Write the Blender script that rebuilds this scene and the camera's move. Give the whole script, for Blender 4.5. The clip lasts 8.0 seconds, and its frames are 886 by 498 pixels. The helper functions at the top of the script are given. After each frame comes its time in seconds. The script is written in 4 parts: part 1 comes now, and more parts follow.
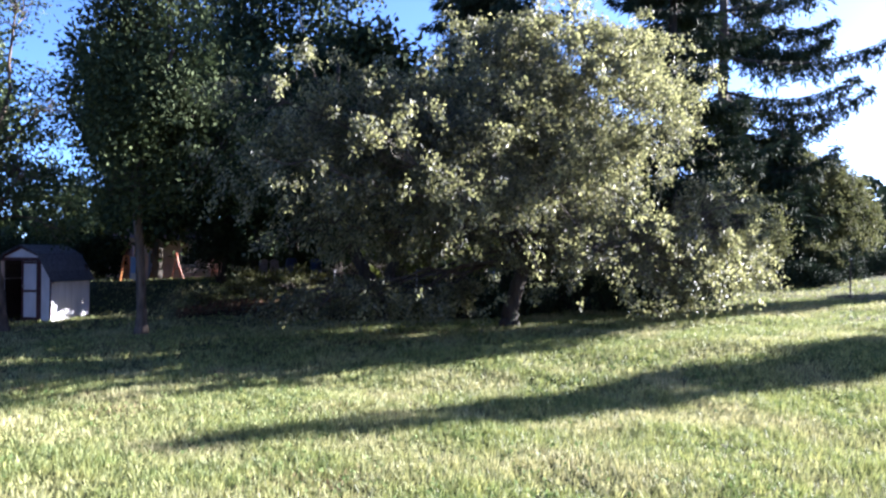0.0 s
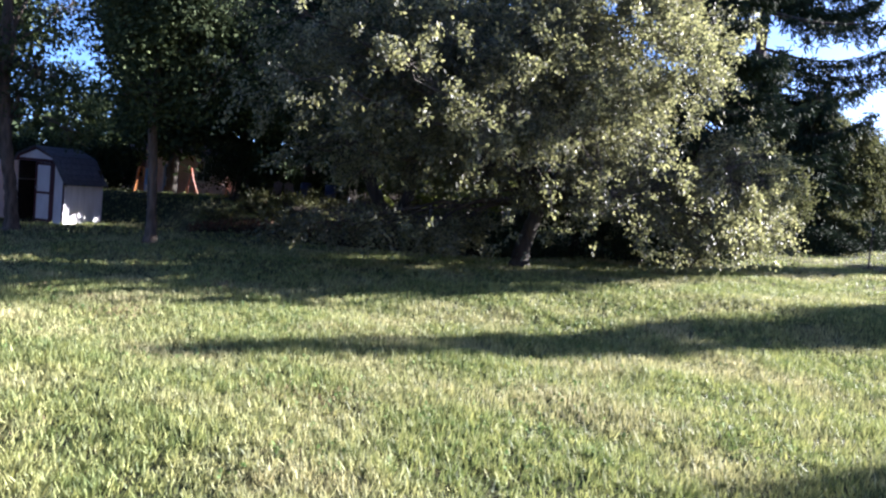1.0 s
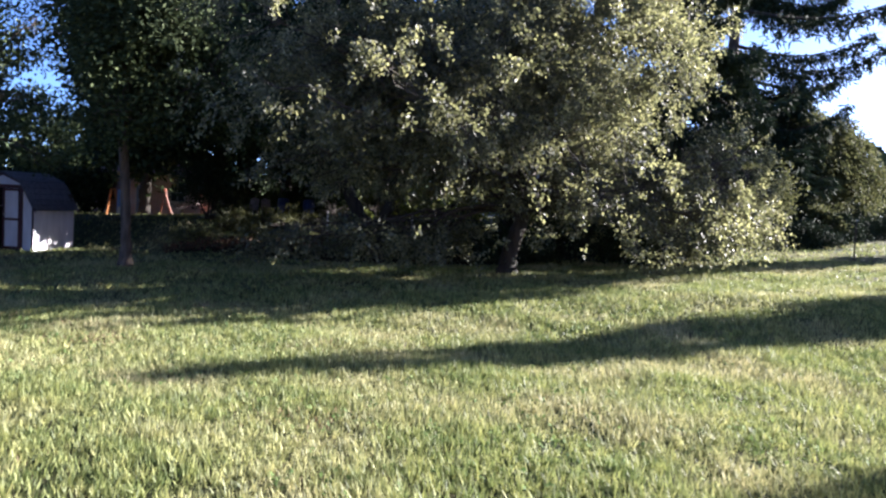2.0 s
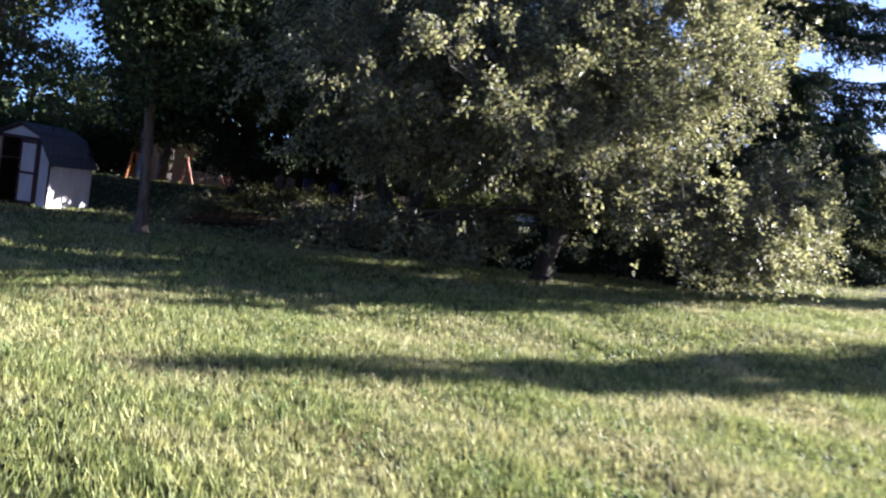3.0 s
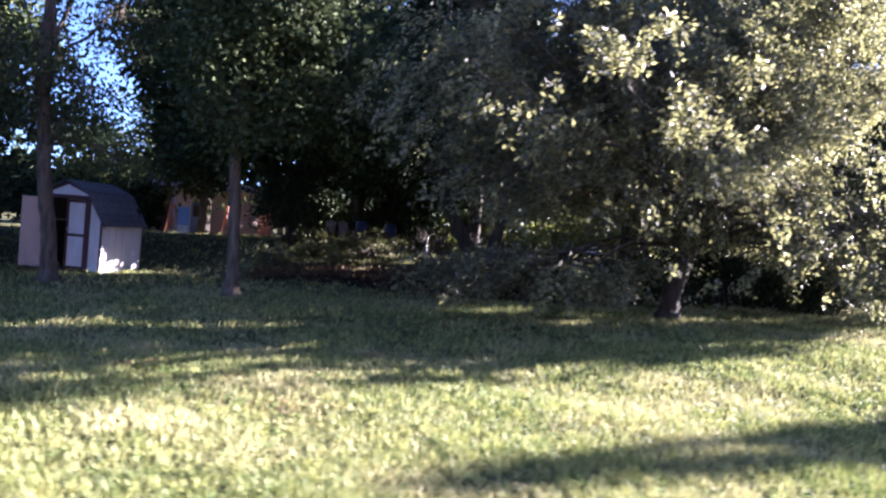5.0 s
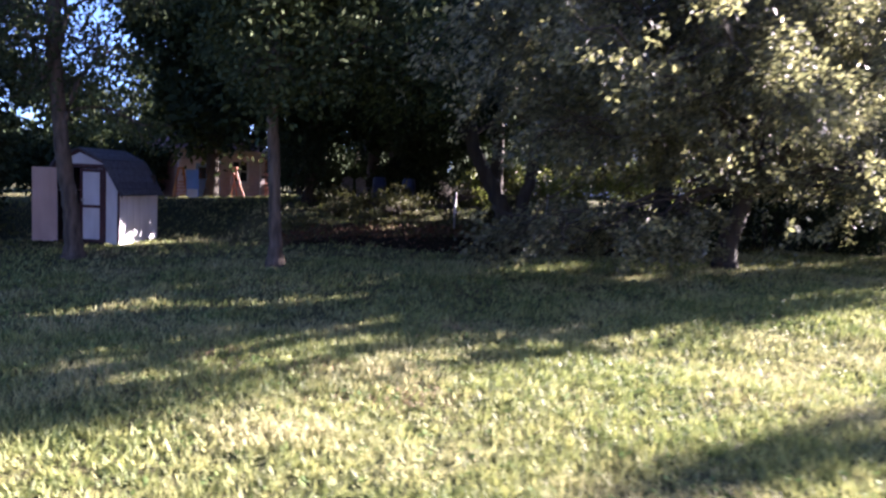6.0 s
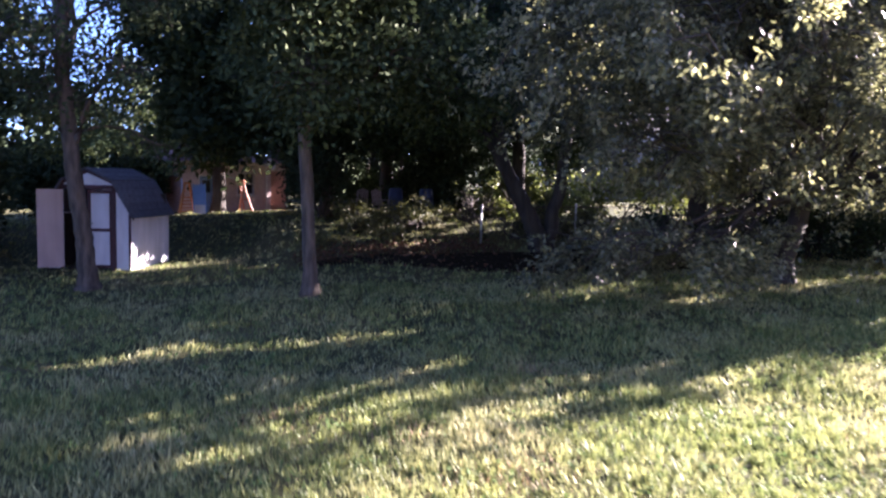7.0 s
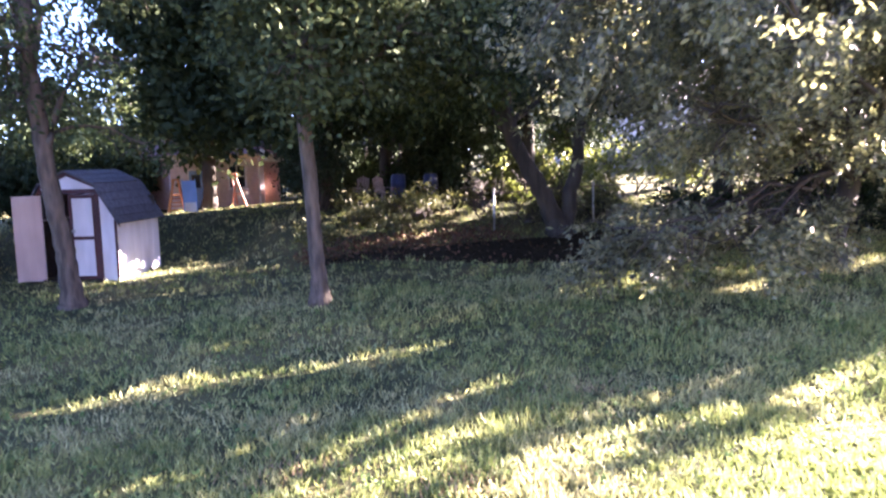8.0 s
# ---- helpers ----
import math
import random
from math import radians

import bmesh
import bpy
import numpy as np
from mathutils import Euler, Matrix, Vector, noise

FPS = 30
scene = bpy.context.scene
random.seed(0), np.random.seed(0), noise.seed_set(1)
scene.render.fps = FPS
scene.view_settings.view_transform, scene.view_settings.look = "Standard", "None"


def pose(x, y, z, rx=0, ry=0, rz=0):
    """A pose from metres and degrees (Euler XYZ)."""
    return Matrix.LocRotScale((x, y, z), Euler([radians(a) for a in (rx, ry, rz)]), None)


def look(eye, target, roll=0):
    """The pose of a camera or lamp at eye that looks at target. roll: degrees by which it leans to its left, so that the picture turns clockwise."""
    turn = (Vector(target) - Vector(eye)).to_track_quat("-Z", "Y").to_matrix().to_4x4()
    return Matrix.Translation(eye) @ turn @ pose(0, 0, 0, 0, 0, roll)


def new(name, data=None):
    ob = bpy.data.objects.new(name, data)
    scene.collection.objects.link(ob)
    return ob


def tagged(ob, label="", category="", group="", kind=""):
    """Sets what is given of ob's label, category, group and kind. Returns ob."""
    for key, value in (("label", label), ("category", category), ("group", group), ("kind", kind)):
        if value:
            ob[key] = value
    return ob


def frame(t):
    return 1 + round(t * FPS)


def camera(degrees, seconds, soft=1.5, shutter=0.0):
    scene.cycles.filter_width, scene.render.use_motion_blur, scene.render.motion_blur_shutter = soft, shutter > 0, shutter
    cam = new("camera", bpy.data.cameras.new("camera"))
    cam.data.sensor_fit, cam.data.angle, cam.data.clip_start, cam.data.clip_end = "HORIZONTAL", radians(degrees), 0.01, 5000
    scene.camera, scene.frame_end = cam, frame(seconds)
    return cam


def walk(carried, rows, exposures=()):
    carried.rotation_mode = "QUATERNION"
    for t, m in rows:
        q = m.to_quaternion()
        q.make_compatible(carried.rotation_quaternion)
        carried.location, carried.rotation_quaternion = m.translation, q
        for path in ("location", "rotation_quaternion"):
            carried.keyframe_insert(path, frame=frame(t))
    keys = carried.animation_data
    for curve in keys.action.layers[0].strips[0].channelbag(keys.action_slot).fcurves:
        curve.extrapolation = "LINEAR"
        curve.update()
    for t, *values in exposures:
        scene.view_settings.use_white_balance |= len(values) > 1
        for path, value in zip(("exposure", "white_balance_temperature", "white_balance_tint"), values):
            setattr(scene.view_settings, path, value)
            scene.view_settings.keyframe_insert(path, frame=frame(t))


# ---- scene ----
cam = camera(58.0, 8.0, soft=2.25, shutter=0.7)
PATH = [
    (0, (1.307, -0.509, 2.028), (1.902, 1.4, 2.039), 0.5),
    (0.5, (1.327, -0.391, 1.929), (1.899, 1.525, 1.874), 0.8),
    (1, (1.433, -0.31, 1.852), (1.997, 1.604, 1.716), 5.2),
    (2.3, (1.378, 0.373, 1.775), (2.003, 2.27, 1.676), 2.4),
    (2.5, (1.395, 0.59, 1.786), (2.011, 2.491, 1.689), 3.6),
    (3, (1.321, 1.2, 1.71), (1.908, 3.109, 1.595), 8.4),
    (3.5, (1.092, 1.886, 1.743), (1.672, 3.798, 1.661), 6.9),
    (4, (0.673, 2.526, 1.698), (1.263, 4.436, 1.671), 5.4),
    (4.2, (0.503, 2.759, 1.654), (1.089, 4.671, 1.635), 4.8),
    (5.3, (-1.031, 3.693, 1.616), (-0.356, 5.575, 1.552), 3.9),
    (5.5, (-1.216, 3.931, 1.633), (-0.541, 5.809, 1.506), 2.0),
    (6, (-1.586, 4.473, 1.728), (-0.896, 6.343, 1.564), 2.3),
    (6.5, (-1.898, 5.016, 1.823), (-1.211, 6.876, 1.561), 2.3),
    (7, (-2.127, 5.651, 2.011), (-1.404, 7.508, 1.844), 1.1),
    (7.5, (-2.164, 6.315, 2.1), (-1.429, 8.167, 1.926), -1.3),
    (8, (-2.047, 6.916, 2.16), (-1.31, 8.762, 1.937), -1.7),
]
walk(cam, [(t, look(eye, target, roll)) for t, eye, target, roll in PATH],
     exposures=((0, 3.42, 5380, 18), (0.5, 3.42, 5350, 18), (1, 3.17, 5480, 18), (2.5, 3.05, 5590, 19), (3, 3.08, 5600, 19), (3.5, 3.27, 5580, 23), (4, 3.6, 5550, 28), (5.5, 3.88, 5700, 31), (6.5, 3.68, 5850, 33), (7, 4.12, 5800, 34), (7.5, 4.86, 5900, 35), (8, 5.5, 6200, 34)))

# ---- world, sun ----
SUN_AZ, SUN_EL = 9.5, 18.0
sun_dir = Vector((math.cos(radians(SUN_AZ)) * math.cos(radians(SUN_EL)),
                  math.sin(radians(SUN_AZ)) * math.cos(radians(SUN_EL)), math.sin(radians(SUN_EL))))
world = bpy.data.worlds.new("sky")
scene.world = world
world.use_nodes = True
wt = world.node_tree
sky = wt.nodes.new("ShaderNodeTexSky")
sky.sky_type = "NISHITA"
sky.sun_disc = False
sky.sun_elevation = radians(SUN_EL)
sky.sun_rotation = radians(90.0 - SUN_AZ)
sky.altitude = 2000
sky.air_density, sky.dust_density, sky.ozone_density = 0.5, 3.5, 3.0
wt.links.new(sky.outputs["Color"], wt.nodes["Background"].inputs["Color"])
wt.nodes["Background"].inputs["Strength"].default_value = 0.05
sun_data = bpy.data.lights.new("sun", "SUN")
sun_data.energy, sun_data.angle, sun_data.color = 5.0, radians(0.55), (1.0, 0.90, 0.72)
sun = new("sun", sun_data)
sun.matrix_world = look(sun_dir * 60, (0, 0, 0))


# ---- materials ----
def material(name, base, dark=None, scale=6.0, rough=0.7, metal=0.0, bump=0.2, bump_scale=60.0, island=0.0,
             through_light=0.0, detail=5.0, spread=(0.35, 0.65), stretch=(1, 1, 1), object_random=0.0, tone=None, tone_scale=1.0, gloss=0.35, tint=None):
    """A surface with two scales of variation: base to dark by noise, a second tone by broad noise, and a fine relief."""
    m = bpy.data.materials.new(name)
    m.use_nodes = True
    t = m.node_tree
    b = t.nodes["Principled BSDF"]
    b.inputs["Roughness"].default_value = rough
    b.inputs["Metallic"].default_value = metal
    b.inputs["Specular IOR Level"].default_value = gloss
    co = t.nodes.new("ShaderNodeTexCoord")
    mp = t.nodes.new("ShaderNodeMapping")
    mp.inputs["Scale"].default_value = stretch
    t.links.new(co.outputs["Object"], mp.inputs["Vector"])
    n = t.nodes.new("ShaderNodeTexNoise")
    n.inputs["Scale"].default_value, n.inputs["Detail"].default_value = scale, detail
    t.links.new(mp.outputs["Vector"], n.inputs["Vector"])
    r = t.nodes.new("ShaderNodeMapRange")
    r.inputs["From Min"].default_value, r.inputs["From Max"].default_value = spread
    t.links.new(n.outputs["Fac"], r.inputs["Value"])
    mix = t.nodes.new("ShaderNodeMix")
    mix.data_type = "RGBA"
    mix.inputs["A"].default_value = (*base, 1)
    mix.inputs["B"].default_value = (*(dark or [c * 0.6 for c in base]), 1)
    t.links.new(r.outputs["Result"], mix.inputs["Factor"])
    colour = mix.outputs["Result"]
    if tone:
        n2 = t.nodes.new("ShaderNodeTexNoise")
        n2.inputs["Scale"].default_value, n2.inputs["Detail"].default_value = tone_scale, 3.0
        t.links.new(mp.outputs["Vector"], n2.inputs["Vector"])
        r2 = t.nodes.new("ShaderNodeMapRange")
        r2.inputs["From Min"].default_value, r2.inputs["From Max"].default_value = 0.45, 0.7
        t.links.new(n2.outputs["Fac"], r2.inputs["Value"])
        mix2 = t.nodes.new("ShaderNodeMix")
        mix2.data_type = "RGBA"
        mix2.inputs["B"].default_value = (*tone, 1)
        t.links.new(colour, mix2.inputs["A"])
        t.links.new(r2.outputs["Result"], mix2.inputs["Factor"])
        colour = mix2.outputs["Result"]
    if island or object_random:
        g = t.nodes.new("ShaderNodeNewGeometry" if island else "ShaderNodeObjectInfo")
        hs = t.nodes.new("ShaderNodeHueSaturation")
        amount = island or object_random
        rv = t.nodes.new("ShaderNodeMapRange")
        rv.inputs["To Min"].default_value, rv.inputs["To Max"].default_value = 1 - amount, 1 + amount
        t.links.new(g.outputs["Random Per Island" if island else "Random"], rv.inputs["Value"])
        rh = t.nodes.new("ShaderNodeMapRange")
        rh.inputs["To Min"].default_value, rh.inputs["To Max"].default_value = 0.5 + 0.04 * amount, 0.5 - 0.04 * amount
        t.links.new(g.outputs["Random Per Island" if island else "Random"], rh.inputs["Value"])
        t.links.new(rv.outputs["Result"], hs.inputs["Value"])
        t.links.new(rh.outputs["Result"], hs.inputs["Hue"])
        t.links.new(colour, hs.inputs["Color"])
        colour = hs.outputs["Color"]
    t.links.new(colour, b.inputs["Base Color"])
    if bump:
        nb = t.nodes.new("ShaderNodeTexNoise")
        nb.inputs["Scale"].default_value, nb.inputs["Detail"].default_value = bump_scale, 6.0
        t.links.new(mp.outputs["Vector"], nb.inputs["Vector"])
        bu = t.nodes.new("ShaderNodeBump")
        bu.inputs["Strength"].default_value, bu.inputs["Distance"].default_value = bump, 0.02
        t.links.new(nb.outputs["Fac"], bu.inputs["Height"])
        t.links.new(bu.outputs["Normal"], b.inputs["Normal"])
    if through_light:
        tr = t.nodes.new("ShaderNodeBsdfTranslucent")
        seen_through = colour
        if tint:
            tm = t.nodes.new("ShaderNodeMix")
            tm.data_type, tm.blend_type = "RGBA", "MULTIPLY"
            tm.inputs["Factor"].default_value = 1.0
            tm.inputs["B"].default_value = (*tint, 1)
            t.links.new(colour, tm.inputs["A"])
            seen_through = tm.outputs["Result"]
        t.links.new(seen_through, tr.inputs["Color"])
        ms = t.nodes.new("ShaderNodeMixShader")
        ms.inputs["Fac"].default_value = through_light
        t.links.new(b.outputs["BSDF"], ms.inputs[1])
        t.links.new(tr.outputs["BSDF"], ms.inputs[2])
        t.links.new(ms.outputs["Shader"], t.nodes["Material Output"].inputs["Surface"])
    return m


SOIL = material("lawn_soil", (0.06, 0.064, 0.028), (0.032, 0.036, 0.018), scale=7.0, rough=0.95, bump=0.9, bump_scale=45, tone=(0.11, 0.095, 0.045), tone_scale=0.6, gloss=0.1)
GRASS = material("grass_blade", (0.25, 0.272, 0.094), (0.13, 0.168, 0.054), scale=5.0, detail=3.0, spread=(0.38, 0.62), rough=0.6, bump=0, island=0.6, through_light=0.3, tone=(0.335, 0.32, 0.155), tone_scale=0.7)
WEED = material("clover_leaf", (0.13, 0.19, 0.06), (0.09, 0.14, 0.045), scale=2, rough=0.75, bump=0, island=0.3, through_light=0.25, gloss=0.12)
STRAW = material("dead_grass", (0.34, 0.25, 0.14), (0.24, 0.17, 0.10), scale=2, rough=0.8, bump=0, island=0.3, through_light=0.15)
LITTER = material("leaf_litter", (0.105, 0.055, 0.026), (0.05, 0.03, 0.016), scale=9, rough=0.9, bump=0, island=0.5)
APPLE_LEAF = material("apple_leaf", (0.145, 0.15, 0.1), (0.082, 0.086, 0.058), scale=0.9, rough=0.5, bump=0, island=0.65, through_light=0.5, gloss=0.36, tint=(1.45, 1.42, 0.95))
# shade put into leaf colour: near-black for shaded trees, lighter for sunlit ones
SHADED_LEAF = material("shaded_leaf", (0.036, 0.050, 0.024), (0.024, 0.036, 0.018), scale=0.7, rough=0.75, bump=0, island=0.4, through_light=0.04, gloss=0.05)
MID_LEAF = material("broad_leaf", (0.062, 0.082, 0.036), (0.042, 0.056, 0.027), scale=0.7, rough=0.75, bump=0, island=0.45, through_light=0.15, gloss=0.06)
SUNLIT_LEAF = material("sunlit_leaf", (0.085, 0.11, 0.04), (0.05, 0.07, 0.028), scale=0.7, rough=0.6, bump=0, island=0.45, through_light=0.25, gloss=0.15)
YELLOW_LEAF = material("light_leaf", (0.15, 0.17, 0.04), (0.10, 0.125, 0.03), scale=0.8, rough=0.45, bump=0, island=0.4, through_light=0.4)
PLANT = material("bank_plant", (0.095, 0.10, 0.032), (0.06, 0.065, 0.025), scale=2, rough=0.6, bump=0, island=0.5, through_light=0.25)
OLIVE_LEAF = material("olive_leaf", (0.095, 0.1, 0.042), (0.05, 0.056, 0.024), scale=0.8, rough=0.75, bump=0, island=0.5, through_light=0.35, gloss=0.08)
NEEDLE = material("spruce_needle", (0.032, 0.045, 0.026), (0.02, 0.032, 0.018), scale=1.5, rough=0.8, bump=0, island=0.35, through_light=0.05, gloss=0.1)
# near-black colour that stands for deep shade under the trees
SHADE_DARK = material("shade_dark", (0.036, 0.028, 0.019), (0.02, 0.016, 0.011), scale=11, rough=1.0, bump=0.9, bump_scale=40, gloss=0.0)
BARK = material("grey_bark", (0.125, 0.094, 0.075), (0.05, 0.038, 0.031), scale=14, rough=0.9, bump=1.0, bump_scale=34, stretch=(1, 1, 0.22))
DARK_BARK = material("dark_bark", (0.058, 0.046, 0.038), (0.028, 0.023, 0.02), scale=8, rough=0.9, bump=0.9, bump_scale=24, stretch=(1, 1, 0.25))
SIDING = material("painted_siding", (0.68, 0.66, 0.72), (0.55, 0.535, 0.59), scale=5, rough=0.55, bump=0.15, bump_scale=40, stretch=(1, 1, 0.3))
PINK_SIDING = material("pinkish_siding", (0.52, 0.40, 0.38), (0.43, 0.33, 0.31), scale=5, rough=0.6, bump=0.15, bump_scale=40, stretch=(1, 1, 0.3))
TRIM = material("maroon_trim", (0.075, 0.022, 0.026), (0.045, 0.015, 0.018), scale=12, rough=0.5, bump=0.15, stretch=(1, 1, 0.2))
SHINGLE = material("grey_shingle", (0.105, 0.105, 0.125), (0.06, 0.06, 0.075), scale=14, rough=0.85, bump=0.5, bump_scale=90, object_random=0.22)
DARK_INSIDE = material("dark_interior", (0.05, 0.04, 0.035), (0.03, 0.025, 0.02), scale=10, rough=0.8)
STEEL = material("galvanised_steel", (0.42, 0.42, 0.42), (0.28, 0.28, 0.28), scale=18, rough=0.45, metal=0.8, bump=0.1)
DARK_STEEL = material("dark_steel", (0.11, 0.075, 0.06), (0.06, 0.045, 0.04), scale=20, rough=0.8, metal=0.3, bump=0.2)
BRICK = material("house_brick", (0.46, 0.27, 0.21), (0.34, 0.19, 0.145), scale=14, rough=0.85, bump=0.3, object_random=0.15)
# front wall's pinkish shade put into its colour, beside orange sunlit brick
SHADED_BRICK = material("shaded_brick", (0.68, 0.59, 0.60), (0.57, 0.48, 0.49), scale=5, rough=0.85, bump=0.2)
FASCIA = material("cream_fascia", (0.66, 0.55, 0.40), (0.55, 0.46, 0.33), scale=4, rough=0.6, bump=0.05)
ROOF = material("house_roof", (0.24, 0.13, 0.12), (0.15, 0.085, 0.08), scale=10, rough=0.9, bump=0.4)
WHITE = material("white_paint", (0.78, 0.78, 0.78), (0.68, 0.68, 0.67), scale=5, rough=0.45, bump=0.05)
PALE = material("pale_grey_siding", (0.40, 0.40, 0.43), (0.33, 0.33, 0.36), scale=3, rough=0.6, bump=0.1, stretch=(1, 1, 6))
CHAIR_GREY = material("grey_lilac_paint", (0.36, 0.33, 0.36), (0.22, 0.20, 0.22), scale=9, rough=0.8, bump=0.2)
NAVY = material("navy_plastic", (0.045, 0.065, 0.17), (0.035, 0.05, 0.13), scale=4, rough=0.4, bump=0.05)
BLUE = material("blue_plastic", (0.27, 0.45, 0.74), (0.21, 0.37, 0.64), scale=4, rough=0.35, bump=0)
CEDAR = material("orange_cedar", (0.50, 0.21, 0.07), (0.36, 0.14, 0.05), scale=7, rough=0.6, bump=0.3, stretch=(1, 1, 0.2))
PINKWOOD = material("red_painted_wood", (0.62, 0.25, 0.17), (0.5, 0.2, 0.14), scale=6, rough=0.5, bump=0.1)
PANE = bpy.data.materials.new("window_glass")
PANE.use_nodes = True
pb = PANE.node_tree.nodes["Principled BSDF"]
pb.inputs["Base Color"].default_value = (0.03, 0.035, 0.045, 1)
pb.inputs["Roughness"].default_value = 0.05
pb.inputs["Specular IOR Level"].default_value = 0.6


# ---- building helpers ----
def mesh_of(name, verts, faces, mat, smooth=False):
    """A mesh from numpy arrays of corners and of equal-sided faces."""
    verts, faces = np.asarray(verts, np.float32), np.asarray(faces, np.int32)
    me = bpy.data.meshes.new(name)
    k = faces.shape[1]
    me.vertices.add(len(verts))
    me.vertices.foreach_set("co", verts.ravel())
    me.loops.add(faces.size)
    me.loops.foreach_set("vertex_index", faces.ravel())
    me.polygons.add(len(faces))
    me.polygons.foreach_set("loop_start", np.arange(0, faces.size, k, dtype=np.int32))
    me.polygons.foreach_set("loop_total", np.full(len(faces), k, np.int32))
    if smooth:
        me.polygons.foreach_set("use_smooth", np.ones(len(faces), bool))
    me.materials.append(mat)
    me.update(calc_edges=True)
    me.validate()
    return me


def child(name, data, parent, label=""):
    ob = new(name, data)
    ob.parent = parent
    return tagged(ob, label)


def part(name, bm, mat, parent, label="", smooth=False):
    """Links a bmesh as one mesh object under a thing or under a part."""
    me = bpy.data.meshes.new(name)
    bm.to_mesh(me)
    bm.free()
    me.materials.append(mat)
    if smooth:
        for p in me.polygons:
            p.use_smooth = True
    return child(name, me, parent, label)


def thing(name, at, label, category, group="", kind="", turn=0.0):
    ob = new(name)
    ob.matrix_world = pose(*at, 0, 0, turn)
    return tagged(ob, label, category, group, kind)


def box(bm, lo, hi, bevel=0.0):
    r = bmesh.ops.create_cube(bm, size=1.0)
    vs = r["verts"]
    c = [(a + b) / 2 for a, b in zip(lo, hi)]
    bmesh.ops.scale(bm, verts=vs, vec=[b - a for a, b in zip(lo, hi)])
    bmesh.ops.translate(bm, verts=vs, vec=c)
    if bevel:
        es = list({e for v in vs for e in v.link_edges})
        bmesh.ops.bevel(bm, geom=es, offset=bevel, segments=1, affect="EDGES", profile=0.5)
    return bm


def boxed(lo, hi, bevel=0.004):
    return box(bmesh.new(), lo, hi, bevel)


def prism(outline, y0, y1):
    """An outline in x and z, given depth along y."""
    bm = bmesh.new()
    a = [bm.verts.new((x, y0, z)) for x, z in outline]
    b = [bm.verts.new((x, y1, z)) for x, z in outline]
    bm.faces.new(a)
    bm.faces.new(b[::-1])
    n = len(outline)
    for i in range(n):
        bm.faces.new((a[i], b[i], b[(i + 1) % n], a[(i + 1) % n]))
    bmesh.ops.recalc_face_normals(bm, faces=bm.faces)
    return bm


def beam(parent, name, a, b, r, mat, label=""):
    a, b = Vector(a), Vector(b)
    d = b - a
    bm = bmesh.new()
    box(bm, (-r, -r, 0), (r, r, d.length), r * 0.25)
    bm.transform(Matrix.Translation(a) @ d.to_track_quat("Z", "Y").to_matrix().to_4x4())
    return part(name, bm, mat, parent, label)


def tubes(paths, sides=6):
    """Corners and faces of tapered tubes; a path is (points, radii)."""
    vs, fs, base = [], [], 0
    ang = np.linspace(0, 2 * np.pi, sides, endpoint=False)
    for pts, rad in paths:
        pts = np.asarray(pts, float)
        d = np.gradient(pts, axis=0)
        d /= np.linalg.norm(d, axis=1)[:, None] + 1e-9
        ref = np.where(np.abs(d[:, 2:3]) > 0.9, [[1.0, 0, 0]], [[0, 0, 1.0]])
        u = np.cross(d, ref)
        u /= np.linalg.norm(u, axis=1)[:, None] + 1e-9
        w = np.cross(d, u)
        ring = pts[:, None] + np.asarray(rad)[:, None, None] * (np.cos(ang)[None, :, None] * u[:, None] + np.sin(ang)[None, :, None] * w[:, None])
        n = len(pts)
        vs.append(ring.reshape(-1, 3))
        i = np.arange(n - 1)[:, None] * sides
        k = np.arange(sides)[None]
        k2 = (k + 1) % sides
        fs.append(np.stack([i + k, i + k2, i + sides + k2, i + sides + k], -1).reshape(-1, 4) + base)
        base += n * sides
    return np.concatenate(vs), np.concatenate(fs)


def leaf_faces(pos, length, width, rng, axis=None, fold=0.15, loose=1.0, face=None):
    """Folded pointed leaves at pos. axis: the way they tend to point."""
    n = len(pos)
    a = rng.normal(size=(n, 3)) * loose
    if axis is not None:
        a = a + axis
    a /= np.linalg.norm(a, axis=1)[:, None] + 1e-9
    s = np.cross(a, rng.normal(size=(n, 3)) if face is None else face + rng.normal(size=(n, 3)) * 0.33)
    s /= np.linalg.norm(s, axis=1)[:, None] + 1e-9
    nn = np.cross(a, s)
    L = (length * rng.uniform(0.6, 1.3, n))[:, None]
    W = (width * rng.uniform(0.7, 1.3, n))[:, None]
    v = np.stack([pos, pos + a * L * 0.5 + s * W * 0.5 + nn * W * fold, pos + a * L, pos + a * L * 0.5 - s * W * 0.5 + nn * W * fold], 1).reshape(-1, 3)
    q = np.arange(n)[:, None] * 4
    f = np.concatenate([q + [[0, 1, 2]], q + [[0, 2, 3]]])
    return v, f


def smooth01(v):
    v = np.clip(v, 0, 1)
    return v * v * (3 - 2 * v)


